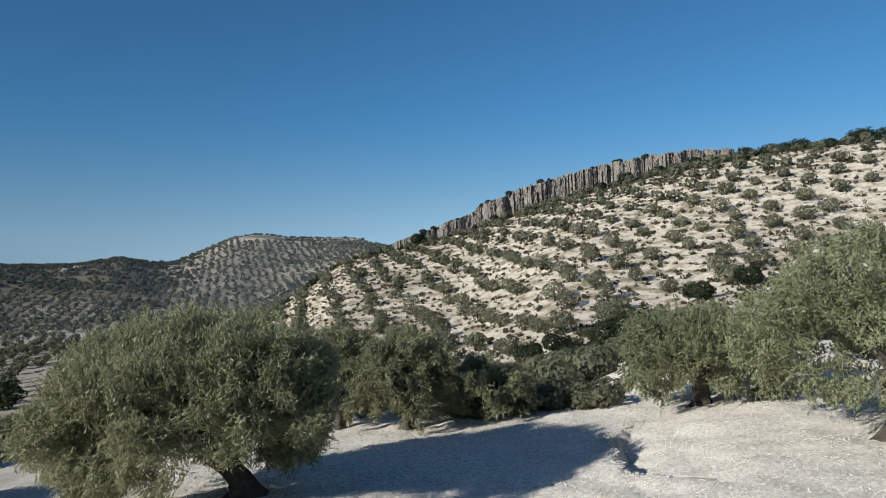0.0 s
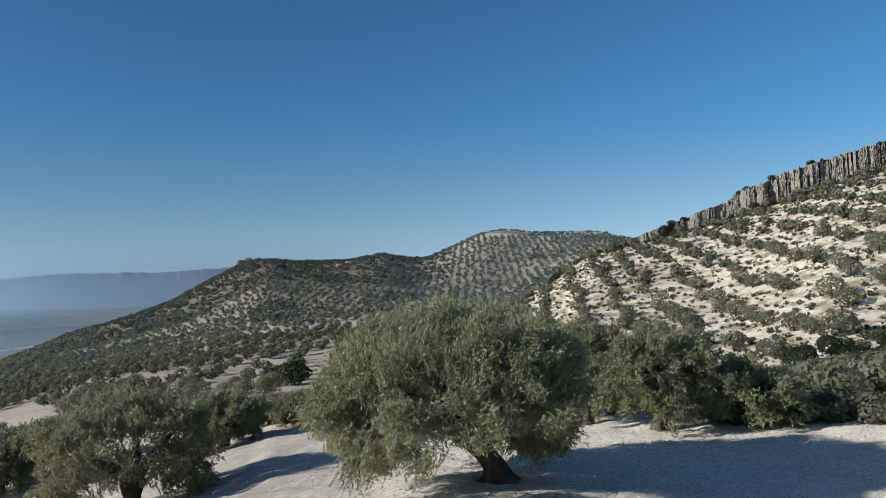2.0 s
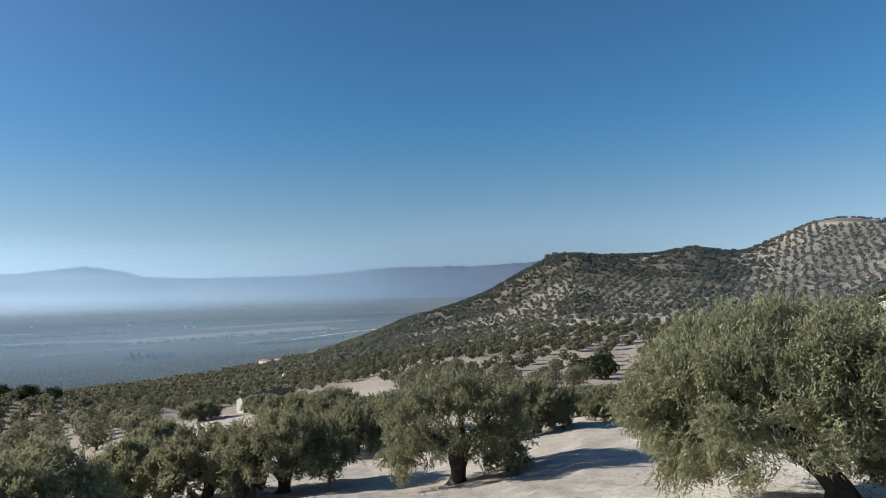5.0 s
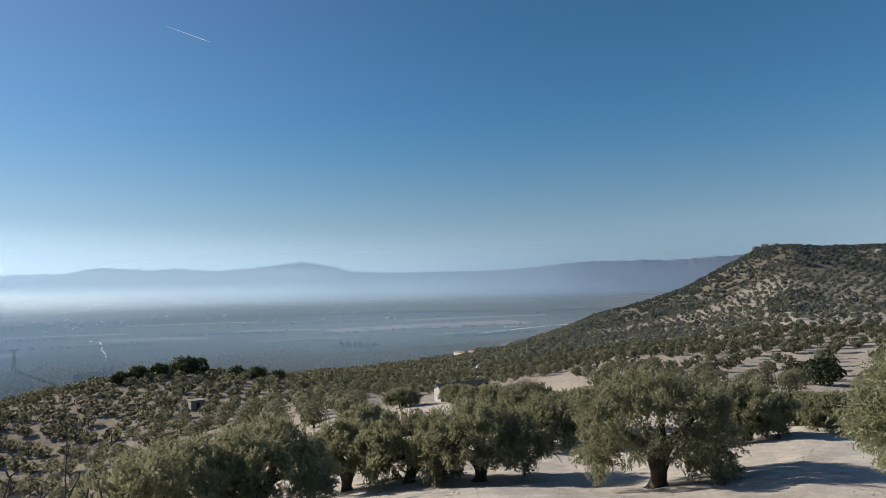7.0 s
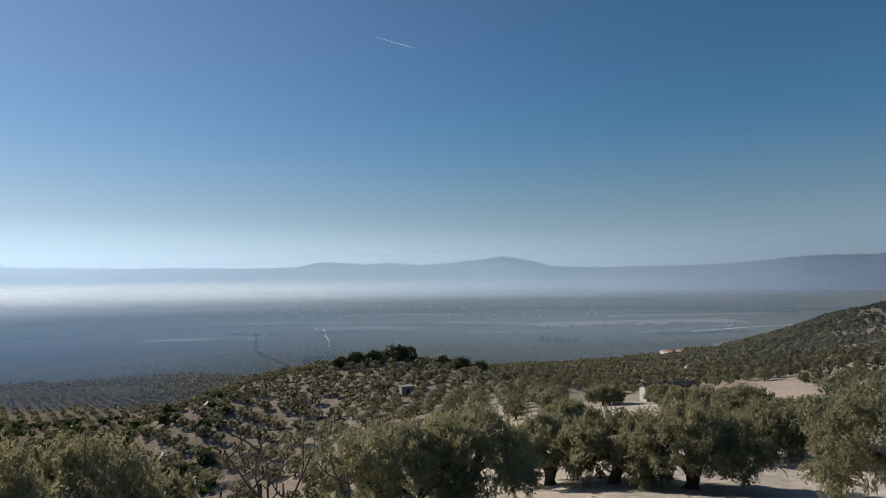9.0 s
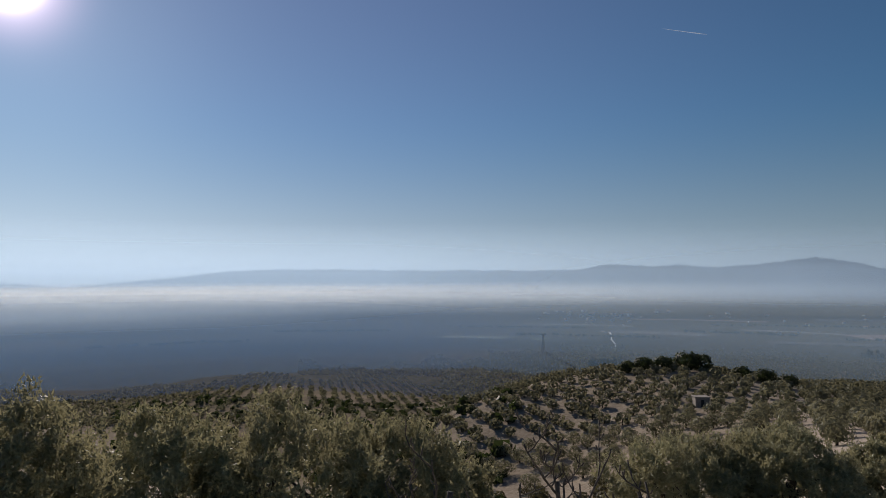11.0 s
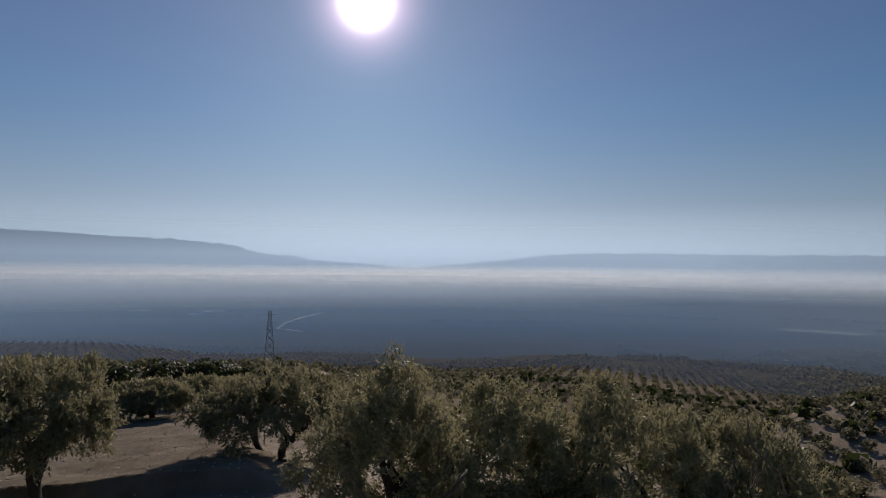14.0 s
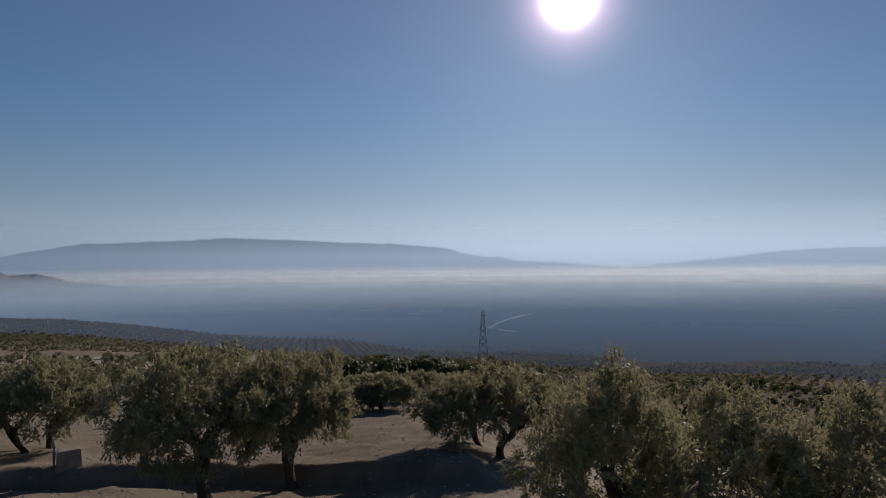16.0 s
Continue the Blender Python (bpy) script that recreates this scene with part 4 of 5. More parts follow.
# ---- the cliff along the crest ----
def cliff():
    """The crest's rock face: upright slabs of uneven width, split at ledges, with open cracks between them."""
    root = tagged(new("cliff"), "jagged grey limestone cliff with ochre stains along the crest", "cliff", kind="structure")
    rng = np.random.RandomState(9)
    az, rows = 4.2, 26
    while az > -24.4:
        cols, edge = [], az
        length = rng.uniform(7.0, 12.0)
        run = 0.0
        while run < length:
            w = rng.choice([0.4, 0.55, 0.8, 1.1, 1.7]) * rng.uniform(0.8, 1.2)
            out = rng.normal(0, 0.6)
            split = np.sort(rng.uniform(0.1, 0.97, 4))
            steps = out + np.array([0.7, 0.3, 0.0, -0.3, -0.7]) * rng.uniform(0.2, 1.4) + rng.normal(0, 0.4, 5)
            lift = rng.uniform(-0.6, 0.3)
            for q in np.arange(0, w, 0.27):
                cols.append((run + q, steps, split + rng.normal(0, 0.03, 4), lift + rng.normal(0, 0.1), 0.0))
            cols.append((run + w - 0.10, steps, split, lift - 0.1, rng.uniform(0.5, 1.6)))
            run += w
        v = []
        for along, steps, split, lift, crack in cols + [cols[-1]]:
            d0 = float(np.interp(edge, [-24, 0, 4.2], [258, 300, 306]))
            a = edge - math.degrees(along / d0)
            d0 = float(np.interp(a, [-24, 0, 4.2], [258, 300, 306])) + 2.0 * math.sin(a * 1.7) + 0.8 * math.sin(a * 5.1)
            up = np.interp(a, [-24.4, -23.6, -19.8, -15.8, -12.1, -7.8, -4.4, -3.2, -2.6, 1.6, 4.2], [8.9, 9.55, 9.6, 9.3, 8.65, 7.7, 6.5, 5.9, 5.5, 4.0, 3.1])
            x, y = polar(a, d0)
            z0, z1 = ground_at(x, y) - 2.5, EYE + d0 * math.tan(radians(float(up))) - 0.3 + lift + 0.5 * math.sin(a * 1.3) * math.sin(a * 3.1)
            for j in range(rows):
                t = j / (rows - 1)
                out = steps[int((t > split).sum())] - crack * (0.4 + 0.6 * t) + 0.9 * (1 - t) + rng.normal(0, 0.20)
                v.append((*polar(a, d0 - out), z0 + (z1 - z0) * t + rng.normal(0, 0.05)))
            v.append((*polar(a, d0 + 2.5), z1 - 0.25))
            v.append((*polar(a, d0 + 7.0), z1 - 2.5))
        n = rows + 2
        f = np.array([(i * n + j, i * n + j + 1, (i + 1) * n + j + 1, (i + 1) * n + j) for i in range(len(cols)) for j in range(n - 1)])
        child("rock_face", mesh_of("rock_face", np.array(v), f, ROCK), root)
        az -= math.degrees((length - 0.4) / 280.0)


def outcrop(bearing, d, wide, tall, seed):
    """A weathered block of bedrock standing out of the scrub."""
    rng = np.random.RandomState(seed)
    bm = bmesh.new()
    bmesh.ops.create_icosphere(bm, subdivisions=3, radius=1.0)
    for v in bm.verts:
        k = 1 + 0.22 * math.sin(3.1 * v.co.x + seed) * math.sin(2.7 * v.co.y) + rng.uniform(-0.09, 0.09)
        flat = max(-0.6, min(0.62, v.co.z)) / 0.62
        v.co = Vector((v.co.x * wide * k, v.co.y * wide * 0.7 * k, flat * tall * (0.9 + 0.1 * k)))
    me = bpy.data.meshes.new("outcrop")
    bm.to_mesh(me)
    bm.free()
    me.materials.append(ROCK)
    return set_on_ground(tagged(new("rock_outcrop", me), "dark weathered limestone outcrop on the far hill crest", "rock", "rocks on the far crest"), bearing, d, bearing, 1.0, 0.2)


for bearing, d, wide, tall, seed in ((37.5, 800, 4.5, 6.0, 1), (36.9, 802, 4.0, 5.5, 2), (36.2, 803, 4.0, 4.0, 3), (34.6, 803, 3.0, 3.0, 4), (26.4, 828, 4.0, 3.5, 5), (25.7, 830, 5.0, 4.5, 6),
                                     (24.8, 832, 3.0, 3.0, 7), (31.0, 805, 3.0, 2.5, 8), (28.6, 700, 5.0, 3.5, 9), (29.4, 690, 4.0, 3.0, 10), (22.0, 700, 4.0, 3.0, 11)):
    outcrop(bearing, d, wide, tall, seed)


cliff()
rng = random.Random(12)
for az in (-23.4, -22.9, -17.3, -15.2, -14.9, -13.0, -8.6, -5.9, -4.1, -3.6, -1.4, -0.5, 0.7, 1.6):
    top = float(np.interp(az, [-24.4, -19.8, -15.8, -12.1, -7.8, -4.4, -2.6, 1.6], [8.9, 9.6, 9.3, 8.65, 7.7, 6.5, 5.5, 4.0]))
    d = float(np.interp(az, [-24, 0], [261, 303]))
    x, y = polar(az, d)
    t = new("holm_oak")
    child("trunk", STEM, t)
    child("crown", OAKS[rng.randrange(3)], t)
    t.matrix_basis = Matrix.Translation((x, y, EYE + d * math.tan(radians(top)) - 1.7)) @ pose(0, 0, 0, 0, 0, rng.uniform(0, 360)) @ Matrix.Scale(rng.uniform(0.35, 0.75), 4)
    tagged(t, "small dark holm oak rooted on the cliff top", "oak tree", "holm oaks on the hills")


# ---- mountains beyond the valley, and the mist that lies in it ----
def mountains(name, label, profile, d, seed):
    """A far range whose crest rises to the profile's angles (bearing, degrees up)."""
    b = np.arange(profile[0][0], profile[-1][0] + 0.01, 0.12)
    crest_up = np.interp(b, [p[0] for p in profile], [p[1] for p in profile])
    crest_up += 0.05 * waves(b * 10, b * 0, 23, seed) + 0.04 * waves(b * 10, b * 0, 9, seed + 1) + 0.012 * waves(b * 10, b * 0, 3.4, seed + 2)
    broad = np.convolve(np.pad(crest_up, 20, "edge"), np.ones(41) / 41, "valid")
    v, rows = [], 9
    for k, (az, up) in enumerate(zip(b, crest_up)):
        for j in range(rows):
            t = j / (rows - 1)
            dist = d - 350 * (1 - t)
            x, y = polar(az, dist)
            top, body = d * math.tan(radians(up)), d * math.tan(radians(broad[k]))
            v.append((x, y, EYE - 112 + (body + 112) * t ** 1.2 + (top - body) * t ** 7))
    f = [(k * rows + j, k * rows + j + 1, (k + 1) * rows + j + 1, (k + 1) * rows + j) for k in range(len(b) - 1) for j in range(rows - 1)]
    return tagged(new(name, mesh_of(name, v, f, HAZE_ROCK, True)), label, "mountain range", kind="structure")


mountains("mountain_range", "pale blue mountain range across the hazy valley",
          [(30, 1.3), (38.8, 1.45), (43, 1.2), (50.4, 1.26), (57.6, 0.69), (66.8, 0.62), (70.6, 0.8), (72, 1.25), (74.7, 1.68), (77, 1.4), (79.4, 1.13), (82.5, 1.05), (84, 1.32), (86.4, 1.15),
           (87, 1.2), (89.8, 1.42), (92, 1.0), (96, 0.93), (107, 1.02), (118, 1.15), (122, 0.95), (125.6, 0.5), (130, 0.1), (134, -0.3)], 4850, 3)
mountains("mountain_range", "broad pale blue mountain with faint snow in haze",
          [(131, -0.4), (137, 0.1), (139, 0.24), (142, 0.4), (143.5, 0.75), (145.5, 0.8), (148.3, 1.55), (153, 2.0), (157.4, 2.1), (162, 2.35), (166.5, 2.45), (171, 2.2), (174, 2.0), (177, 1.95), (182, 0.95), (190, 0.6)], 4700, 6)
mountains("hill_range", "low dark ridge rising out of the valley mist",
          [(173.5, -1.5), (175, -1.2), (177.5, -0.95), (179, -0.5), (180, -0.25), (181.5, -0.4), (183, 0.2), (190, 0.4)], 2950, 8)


def mist(name, label, d, back, z0, z1, mat, a0=20.0, a1=205.0, fade=2.0, out=1.0):
    """A sheet of mist across the valley that rises from that distance to so much farther back."""
    n = 120
    v, f = [], []
    for k in range(n + 1):
        bearing = a0 + (a1 - a0) * k / n
        v += [(*polar(bearing, d), z0), (*polar(bearing, d + back), z1)]
    for k in range(n):
        f.append((2 * k, 2 * k + 2, 2 * k + 3, 2 * k + 1))
    me = mesh_of(name, v, f, mat, True)
    at = me.attributes.new("thickness", "FLOAT", "POINT")
    at.data.foreach_set("value", np.repeat(np.clip(np.minimum(np.linspace(0, (a1 - a0) / fade, n + 1), np.linspace((a1 - a0) / out, 0, n + 1)), 0, 1), 2).astype(np.float32))
    # 1 on the sun's side, where the painted sunward haze tint takes over
    bearings = np.repeat(np.linspace(a0, a1, n + 1), 2)
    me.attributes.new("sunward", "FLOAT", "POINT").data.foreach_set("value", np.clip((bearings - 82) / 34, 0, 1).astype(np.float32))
    return tagged(new(name, me), label, "mist", kind="stuff")


# gully haze, thickened so its blue also stands in for the gully's shade
NEAR_AIR = haze_material("gully_haze_and_shade", (0.38, 0.55, 0.84), -130, 20, -45, 30, (0.42, 0.28), 12, 0.2, (-100.0, -40.0))
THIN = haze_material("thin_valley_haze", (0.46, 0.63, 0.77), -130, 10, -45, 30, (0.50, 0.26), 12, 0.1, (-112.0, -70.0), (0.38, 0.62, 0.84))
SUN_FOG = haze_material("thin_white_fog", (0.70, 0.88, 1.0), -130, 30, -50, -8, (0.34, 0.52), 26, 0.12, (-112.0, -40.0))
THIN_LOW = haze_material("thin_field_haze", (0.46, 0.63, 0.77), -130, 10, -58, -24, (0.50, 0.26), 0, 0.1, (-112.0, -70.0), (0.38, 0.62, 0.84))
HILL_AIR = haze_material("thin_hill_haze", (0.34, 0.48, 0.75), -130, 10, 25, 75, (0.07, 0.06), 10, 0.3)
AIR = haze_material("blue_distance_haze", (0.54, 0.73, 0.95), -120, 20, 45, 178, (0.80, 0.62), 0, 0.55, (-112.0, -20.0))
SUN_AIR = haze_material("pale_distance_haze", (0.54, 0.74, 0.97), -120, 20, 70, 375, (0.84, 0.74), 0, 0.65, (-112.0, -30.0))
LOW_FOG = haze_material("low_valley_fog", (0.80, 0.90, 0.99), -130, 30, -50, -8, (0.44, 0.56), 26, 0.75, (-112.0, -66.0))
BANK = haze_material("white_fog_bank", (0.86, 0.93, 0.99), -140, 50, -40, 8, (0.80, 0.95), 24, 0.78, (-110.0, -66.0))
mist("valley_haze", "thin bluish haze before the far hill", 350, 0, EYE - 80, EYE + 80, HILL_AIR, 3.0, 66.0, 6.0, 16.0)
mist("valley_haze", "thin bluish haze and painted shade over the olive gully", 330, 600, EYE - 112, EYE + 40, NEAR_AIR, 92.0, 205.0, 14.0)
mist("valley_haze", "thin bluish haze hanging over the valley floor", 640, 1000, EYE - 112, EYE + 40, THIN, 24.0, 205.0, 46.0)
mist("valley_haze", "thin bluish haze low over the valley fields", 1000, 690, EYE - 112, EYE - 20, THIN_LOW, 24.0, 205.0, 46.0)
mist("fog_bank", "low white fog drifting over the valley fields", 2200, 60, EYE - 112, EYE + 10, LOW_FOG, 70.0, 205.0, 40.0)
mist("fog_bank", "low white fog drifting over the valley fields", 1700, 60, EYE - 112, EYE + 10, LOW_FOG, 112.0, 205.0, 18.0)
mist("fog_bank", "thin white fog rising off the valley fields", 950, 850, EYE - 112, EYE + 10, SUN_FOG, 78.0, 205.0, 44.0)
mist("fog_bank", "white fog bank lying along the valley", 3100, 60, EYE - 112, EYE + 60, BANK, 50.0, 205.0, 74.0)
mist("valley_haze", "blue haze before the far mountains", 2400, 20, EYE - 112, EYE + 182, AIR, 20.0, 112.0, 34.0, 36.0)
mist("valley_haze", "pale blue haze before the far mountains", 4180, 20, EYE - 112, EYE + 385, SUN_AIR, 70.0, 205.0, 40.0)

# ---- stones on the track and its edges ----
def stone_mesh(seed):
    r = np.random.RandomState(seed)
    bm = bmesh.new()
    bmesh.ops.create_uvsphere(bm, u_segments=4, v_segments=2, radius=1.0)
    k = r.uniform(0.7, 1.2, 3)
    for v in bm.verts:
        v.co = Vector((v.co.x * k[0], v.co.y * k[1], v.co.z * k[2] * 0.7)) * r.uniform(0.75, 1.15)
    me = bpy.data.meshes.new("stone")
    bm.to_mesh(me)
    bm.free()
    me.materials.append(PEBBLE)
    return me


STONES = [stone_mesh(700 + k) for k in range(5)]


def pebbles(name, label, places, sizes, seed):
    r = np.random.RandomState(seed)
    data = []
    for me in STONES:
        co = np.zeros(len(me.vertices) * 3)
        me.vertices.foreach_get("co", co)
        data.append((co.reshape(-1, 3), [list(p.vertices) for p in me.polygons]))
    xs, ys = places
    zs = height(xs, ys)
    vs, fs, base = [], [], 0
    for x, y, z, q in zip(xs, ys, zs, sizes):
        co, f = data[r.randint(5)]
        a = r.uniform(0, 6.28)
        m = np.array([[math.cos(a), -math.sin(a), 0], [math.sin(a), math.cos(a), 0], [0, 0, 1]])
        vs.append(co @ m.T * q + [x, y, z + q * 0.15])
        fs += [[i + base for i in q] for q in f]
        base += len(co)
    return tagged(new(name, mesh_of(name, np.concatenate(vs), fs, PEBBLE)), label, "stones", kind="stuff")


def arc_places(count, seed, a0, a1, d0, d1):
    r = np.random.RandomState(seed)
    a, d = np.radians(r.uniform(a0, a1, count)), r.uniform(d0, d1, count)
    return -d * np.sin(a), d * np.cos(a)


r = np.random.RandomState(40)
pebbles("gravel", "loose pale gravel scattered over the track", arc_places(12000, 41, -38, 26, 14.5, 27), 0.012 + 0.040 * r.uniform(0, 1, 12000) ** 2.5, 42)
pebbles("gravel", "loose pale stones on the grove floor", arc_places(3200, 43, 24, 80, 16, 38), 0.012 + 0.04 * r.uniform(0, 1, 3200) ** 2, 44)
pebbles("gravel", "loose brown stones on the grove floor", arc_places(2600, 45, 138, 184, 14, 36), 0.012 + 0.04 * r.uniform(0, 1, 2600) ** 2, 46)
# the track's stony edges: the washed-out rim and the far verge
t = r.uniform(-0.5, 1.0, 700)
rim = np.pi + t * 1.15
rr = 5.25 + r.normal(0, 0.22, 700)
pebbles("gravel", "pale rubble along the washed-out track edge", (9.6 + rr * np.cos(rim), 18.4 - rr * np.sin(rim)), r.uniform(0.018, 0.055, 700), 47)
a = r.uniform(-36, 12, 900)
d = np.interp(a, [-36, -23, -12, 0, 7, 12], [23.5, 24.0, 24.6, 23.6, 22.6, 22.4]) + r.normal(0, 0.25, 900)
pebbles("gravel", "pale rubble along the far verge of the track", (-d * np.sin(np.radians(a)), d * np.cos(np.radians(a))), r.uniform(0.018, 0.06, 900), 48)


# ---- bare fig trees just below the eye ----
def bare_tree(az, d, tall, seed):
    root = tagged(new("fig_tree"), "leafless grey fig tree with crooked upturned branches", "fig tree")
    r = random.Random(seed)

    def grow(p, way, length, radius, depth):
        """A crooked branch that swings out and turns up, with knobs and stubby spurs."""
        pts, rad = [p.copy()], [radius]
        steps = 9
        for i in range(steps):
            turn = 0.42 if i % 2 else 0.2
            way = (way + Vector((r.uniform(-turn, turn), r.uniform(-turn, turn), 0.04 + 0.26 * i / steps + r.uniform(-0.16, 0.16)))).normalized()
            p = p + way * length / steps * r.uniform(0.7, 1.3)
            pts.append(p.copy())
            rad.append(radius * (1 - 0.55 * (i + 1) / steps) * r.uniform(0.9, 1.2))
        rad[-1] *= 1.3
        shapes.append(tube(pts, rad, 6 if depth < 2 else 5))
        for k in range(2, steps + 1):
            if depth and r.random() < 0.5:
                side = Vector((r.uniform(-1, 1), r.uniform(-1, 1), r.uniform(0.2, 1))).normalized()
                shapes.append(tube([pts[k], pts[k] + side * 0.05, pts[k] + side * 0.08 + Vector((0, 0, 0.03))], [rad[k] * 0.7, 0.011, 0.009], 5))
        if depth < 2:
            for i in range(r.choice((1, 2, 2)) if depth else 4):
                k = r.randrange(2, steps + 1)
                a = r.uniform(0, 6.28)
                side = Vector((math.cos(a), math.sin(a), r.uniform(0.0, 0.45))).normalized()
                grow(pts[k], (way * 0.25 + side).normalized(), length * r.uniform(0.45, 0.7), max(rad[k] * 0.62, 0.012), depth + 1)

    for stem in range(3):
        shapes = []
        a = 2.1 * stem + r.uniform(-0.5, 0.5)
        grow(Vector((0.1 * math.cos(a), 0.1 * math.sin(a), -0.2)), Vector((0.55 * math.cos(a), 0.55 * math.sin(a), 1)).normalized(), tall * r.uniform(0.66, 0.8), 0.06, 0)
        vs, fs = [], []
        for v, f in shapes:
            fs += [tuple(i + len(vs) for i in q) for q in f]
            vs += v
        child("branch", mesh_of("branch", vs, fs, TWIG, True), root)
    return set_on_ground(root, az, d, seed * 40)


for az, d, top, seed in ((101.5, 8.6, -10.4, 3), (93.5, 8.2, -10.6, 5), (97.0, 9.6, -13.0, 8)):
    bare_tree(az, d, standing(az, d, 10, top)[1] * 0.95, seed)


# ---- buildings and works in the valley ----
def box(x0, x1, y0, y1, z0, z1):
    bm = bmesh.new()
    bmesh.ops.create_cube(bm, size=1.0)
    for v in bm.verts:
        v.co = Vector(((x0 + x1) / 2 + v.co.x * (x1 - x0), (y0 + y1) / 2 + v.co.y * (y1 - y0), (z0 + z1) / 2 + v.co.z * (z1 - z0)))
    return bm


def gable(x, y, z0, z1, over=0.3, thick=0.15):
    """A double-pitched roof over a plan 2x by 2y."""
    bm = bmesh.new()
    a, b = x + over, y + over
    lower = [(-a, -b, z0), (a, -b, z0), (a, 0, z1), (-a, 0, z1), (-a, b, z0), (a, b, z0)]
    v = [bm.verts.new(p) for p in lower] + [bm.verts.new((p[0], p[1], p[2] + thick)) for p in lower]
    for q in ((0, 3, 2, 1), (3, 4, 5, 2), (6, 7, 8, 9), (9, 8, 11, 10), (0, 1, 7, 6), (4, 10, 11, 5), (0, 6, 9, 3), (3, 9, 10, 4), (1, 2, 8, 7), (2, 5, 11, 8)):
        bm.faces.new([v[i] for i in q])
    return bm


DARK = stone_material("dark_opening", (0.02, 0.02, 0.022), (0.05, 0.05, 0.05), 2, 0.1, 0.01)
DARK_ROOF = stone_material("weathered_roof_sheet", (0.035, 0.034, 0.032), (0.10, 0.095, 0.09), 2.0, 0.4, 0.04)
LIMEWASH = stone_material("worn_limewash", (0.36, 0.34, 0.31), (0.56, 0.54, 0.50), 2.5, 0.4, 0.03)
SHEET = stone_material("grey_fibre_cement", (0.22, 0.21, 0.20), (0.36, 0.35, 0.33), 1.2, 0.3, 0.03)
RUBBLE = stone_material("grey_rubble_wall", (0.16, 0.14, 0.12), (0.34, 0.30, 0.26), 3, 0.9, 0.08)
STUBBLE = stone_material("pale_stubble", (0.085, 0.08, 0.062), (0.14, 0.13, 0.10), 0.1, 0.3, 0.1)


def shed(az, d, turn, x, y, tall):
    """A long low farm shed: white gable end, fibre-cement roof, a door and small windows."""
    root = tagged(new("farm_shed"), "low stone farm shed with one white end wall among olives", "shed")
    part("wall", box(-x, x, -y, y, -0.6, tall), RUBBLE, root)
    part("end_wall", box(-x - 0.12, -x, -y - 0.05, y + 0.05, -0.6, tall + 0.15), LIMEWASH, root, "white plastered end wall")
    part("roof", gable(x, y, tall - 0.05, tall + 0.3), DARK_ROOF, root, "weathered dark roof")
    part("door", box(-0.5, 0.5, -y - 0.05, -y + 0.05, 0, 1.95), DARK, root)
    for k in (-0.6, 0.55):
        part("window", box(x * k - 0.35, x * k + 0.35, -y - 0.05, -y + 0.05, 1.0, 1.7), DARK, root)
    return set_on_ground(root, az, d, turn, 1.0, 0.0)


shed(61.6, 80, 92, 3.0, 0.7, 1.75)


def house(name, label, category, x, y, tall, group=""):
    root = tagged(new(name), label, category, group)
    part("wall", box(-x, x, -y, y, -1.5, tall), PLASTER, root)
    part("roof", gable(x, y, tall - 0.05, tall + y * 0.28), TILE, root, "clay tile roof")
    for k in (-0.55, 0.0, 0.55):
        part("window", box(x * k - 0.5, x * k + 0.5, -y - 0.06, -y + 0.05, tall * 0.45, tall * 0.75), DARK, root)
    return root


farm = set_on_ground(house("farmhouse", "white farmhouse with clay tile roof among olive groves", "house", 9.0, 4.0, 4.4), 61.3, 760, 9, 1.0, 0.0)
barn = set_on_ground(house("farmhouse", "small white annexe beside the farmhouse", "house", 4.0, 3.2, 3.6), 60.3, 752, 9, 1.0, 0.0)
village_house = house("village_house", "small white village house far off in valley haze", "house", 5.5, 4.0, 5.0, "houses of the valley village")
rng = random.Random(21)
set_on_ground(village_house, 92.0, 2100, 20, 1.0, 0.0)
for k in range(64):
    az, d = (rng.gauss(91.2, 2.4), rng.gauss(2150, 190)) if k < 46 else (rng.uniform(66, 84), rng.uniform(1500, 2400))
    x, y = polar(az, d)
    q = rng.uniform(0.45, 1.1)
    copy_thing(village_house, Matrix.Translation((x, y, ground_at(x, y))) @ pose(0, 0, 0, 0, 0, rng.uniform(0, 360)) @ Matrix.Scale(q, 4))


def stone_hut(az, d):
    root = tagged(new("stone_hut"), "small ruined square stone hut on the olive spur", "hut")
    for x0, x1, y0, y1 in ((-1.6, 1.6, -1.5, -1.1), (-1.6, 1.6, 1.1, 1.5), (-1.6, -1.2, -1.1, 1.1), (1.2, 1.6, -1.1, 1.1)):
        part("wall", box(x0, x1, y0, y1, -0.6, 2.1), RUBBLE, root)
    part("roof", box(-1.75, 1.75, -1.65, 1.65, 2.1, 2.25), RUBBLE, root)
    part("door", box(-0.35, 0.35, -1.53, -1.45, 0, 1.6), DARK, root)
    return set_on_ground(root, az, d, 100, 1.0, 0.0)


stone_hut(83.1, 168)


def tank(az, d, top):
    bm = bmesh.new()
    bmesh.ops.create_uvsphere(bm, u_segments=20, v_segments=12, radius=1.0)
    root = tagged(new("water_tank"), "white round water tank on a tall thin stand", "tank", "white water tanks")
    tall = standing(az, d, 1.0, top)[1]
    part("vessel", bm, PLASTER, root).location = (0, 0, tall)
    bm = bmesh.new()
    bmesh.ops.create_cone(bm, cap_ends=True, segments=12, radius1=0.7, radius2=0.6, depth=tall)
    part("stand", bm, SHEET, root).location = (0, 0, tall / 2 - 0.3)
    return set_on_ground(root, az, d, 0, 1.0, 0.0)


tank(59.94, 290, -7.55)
tank(60.24, 286, -7.85)


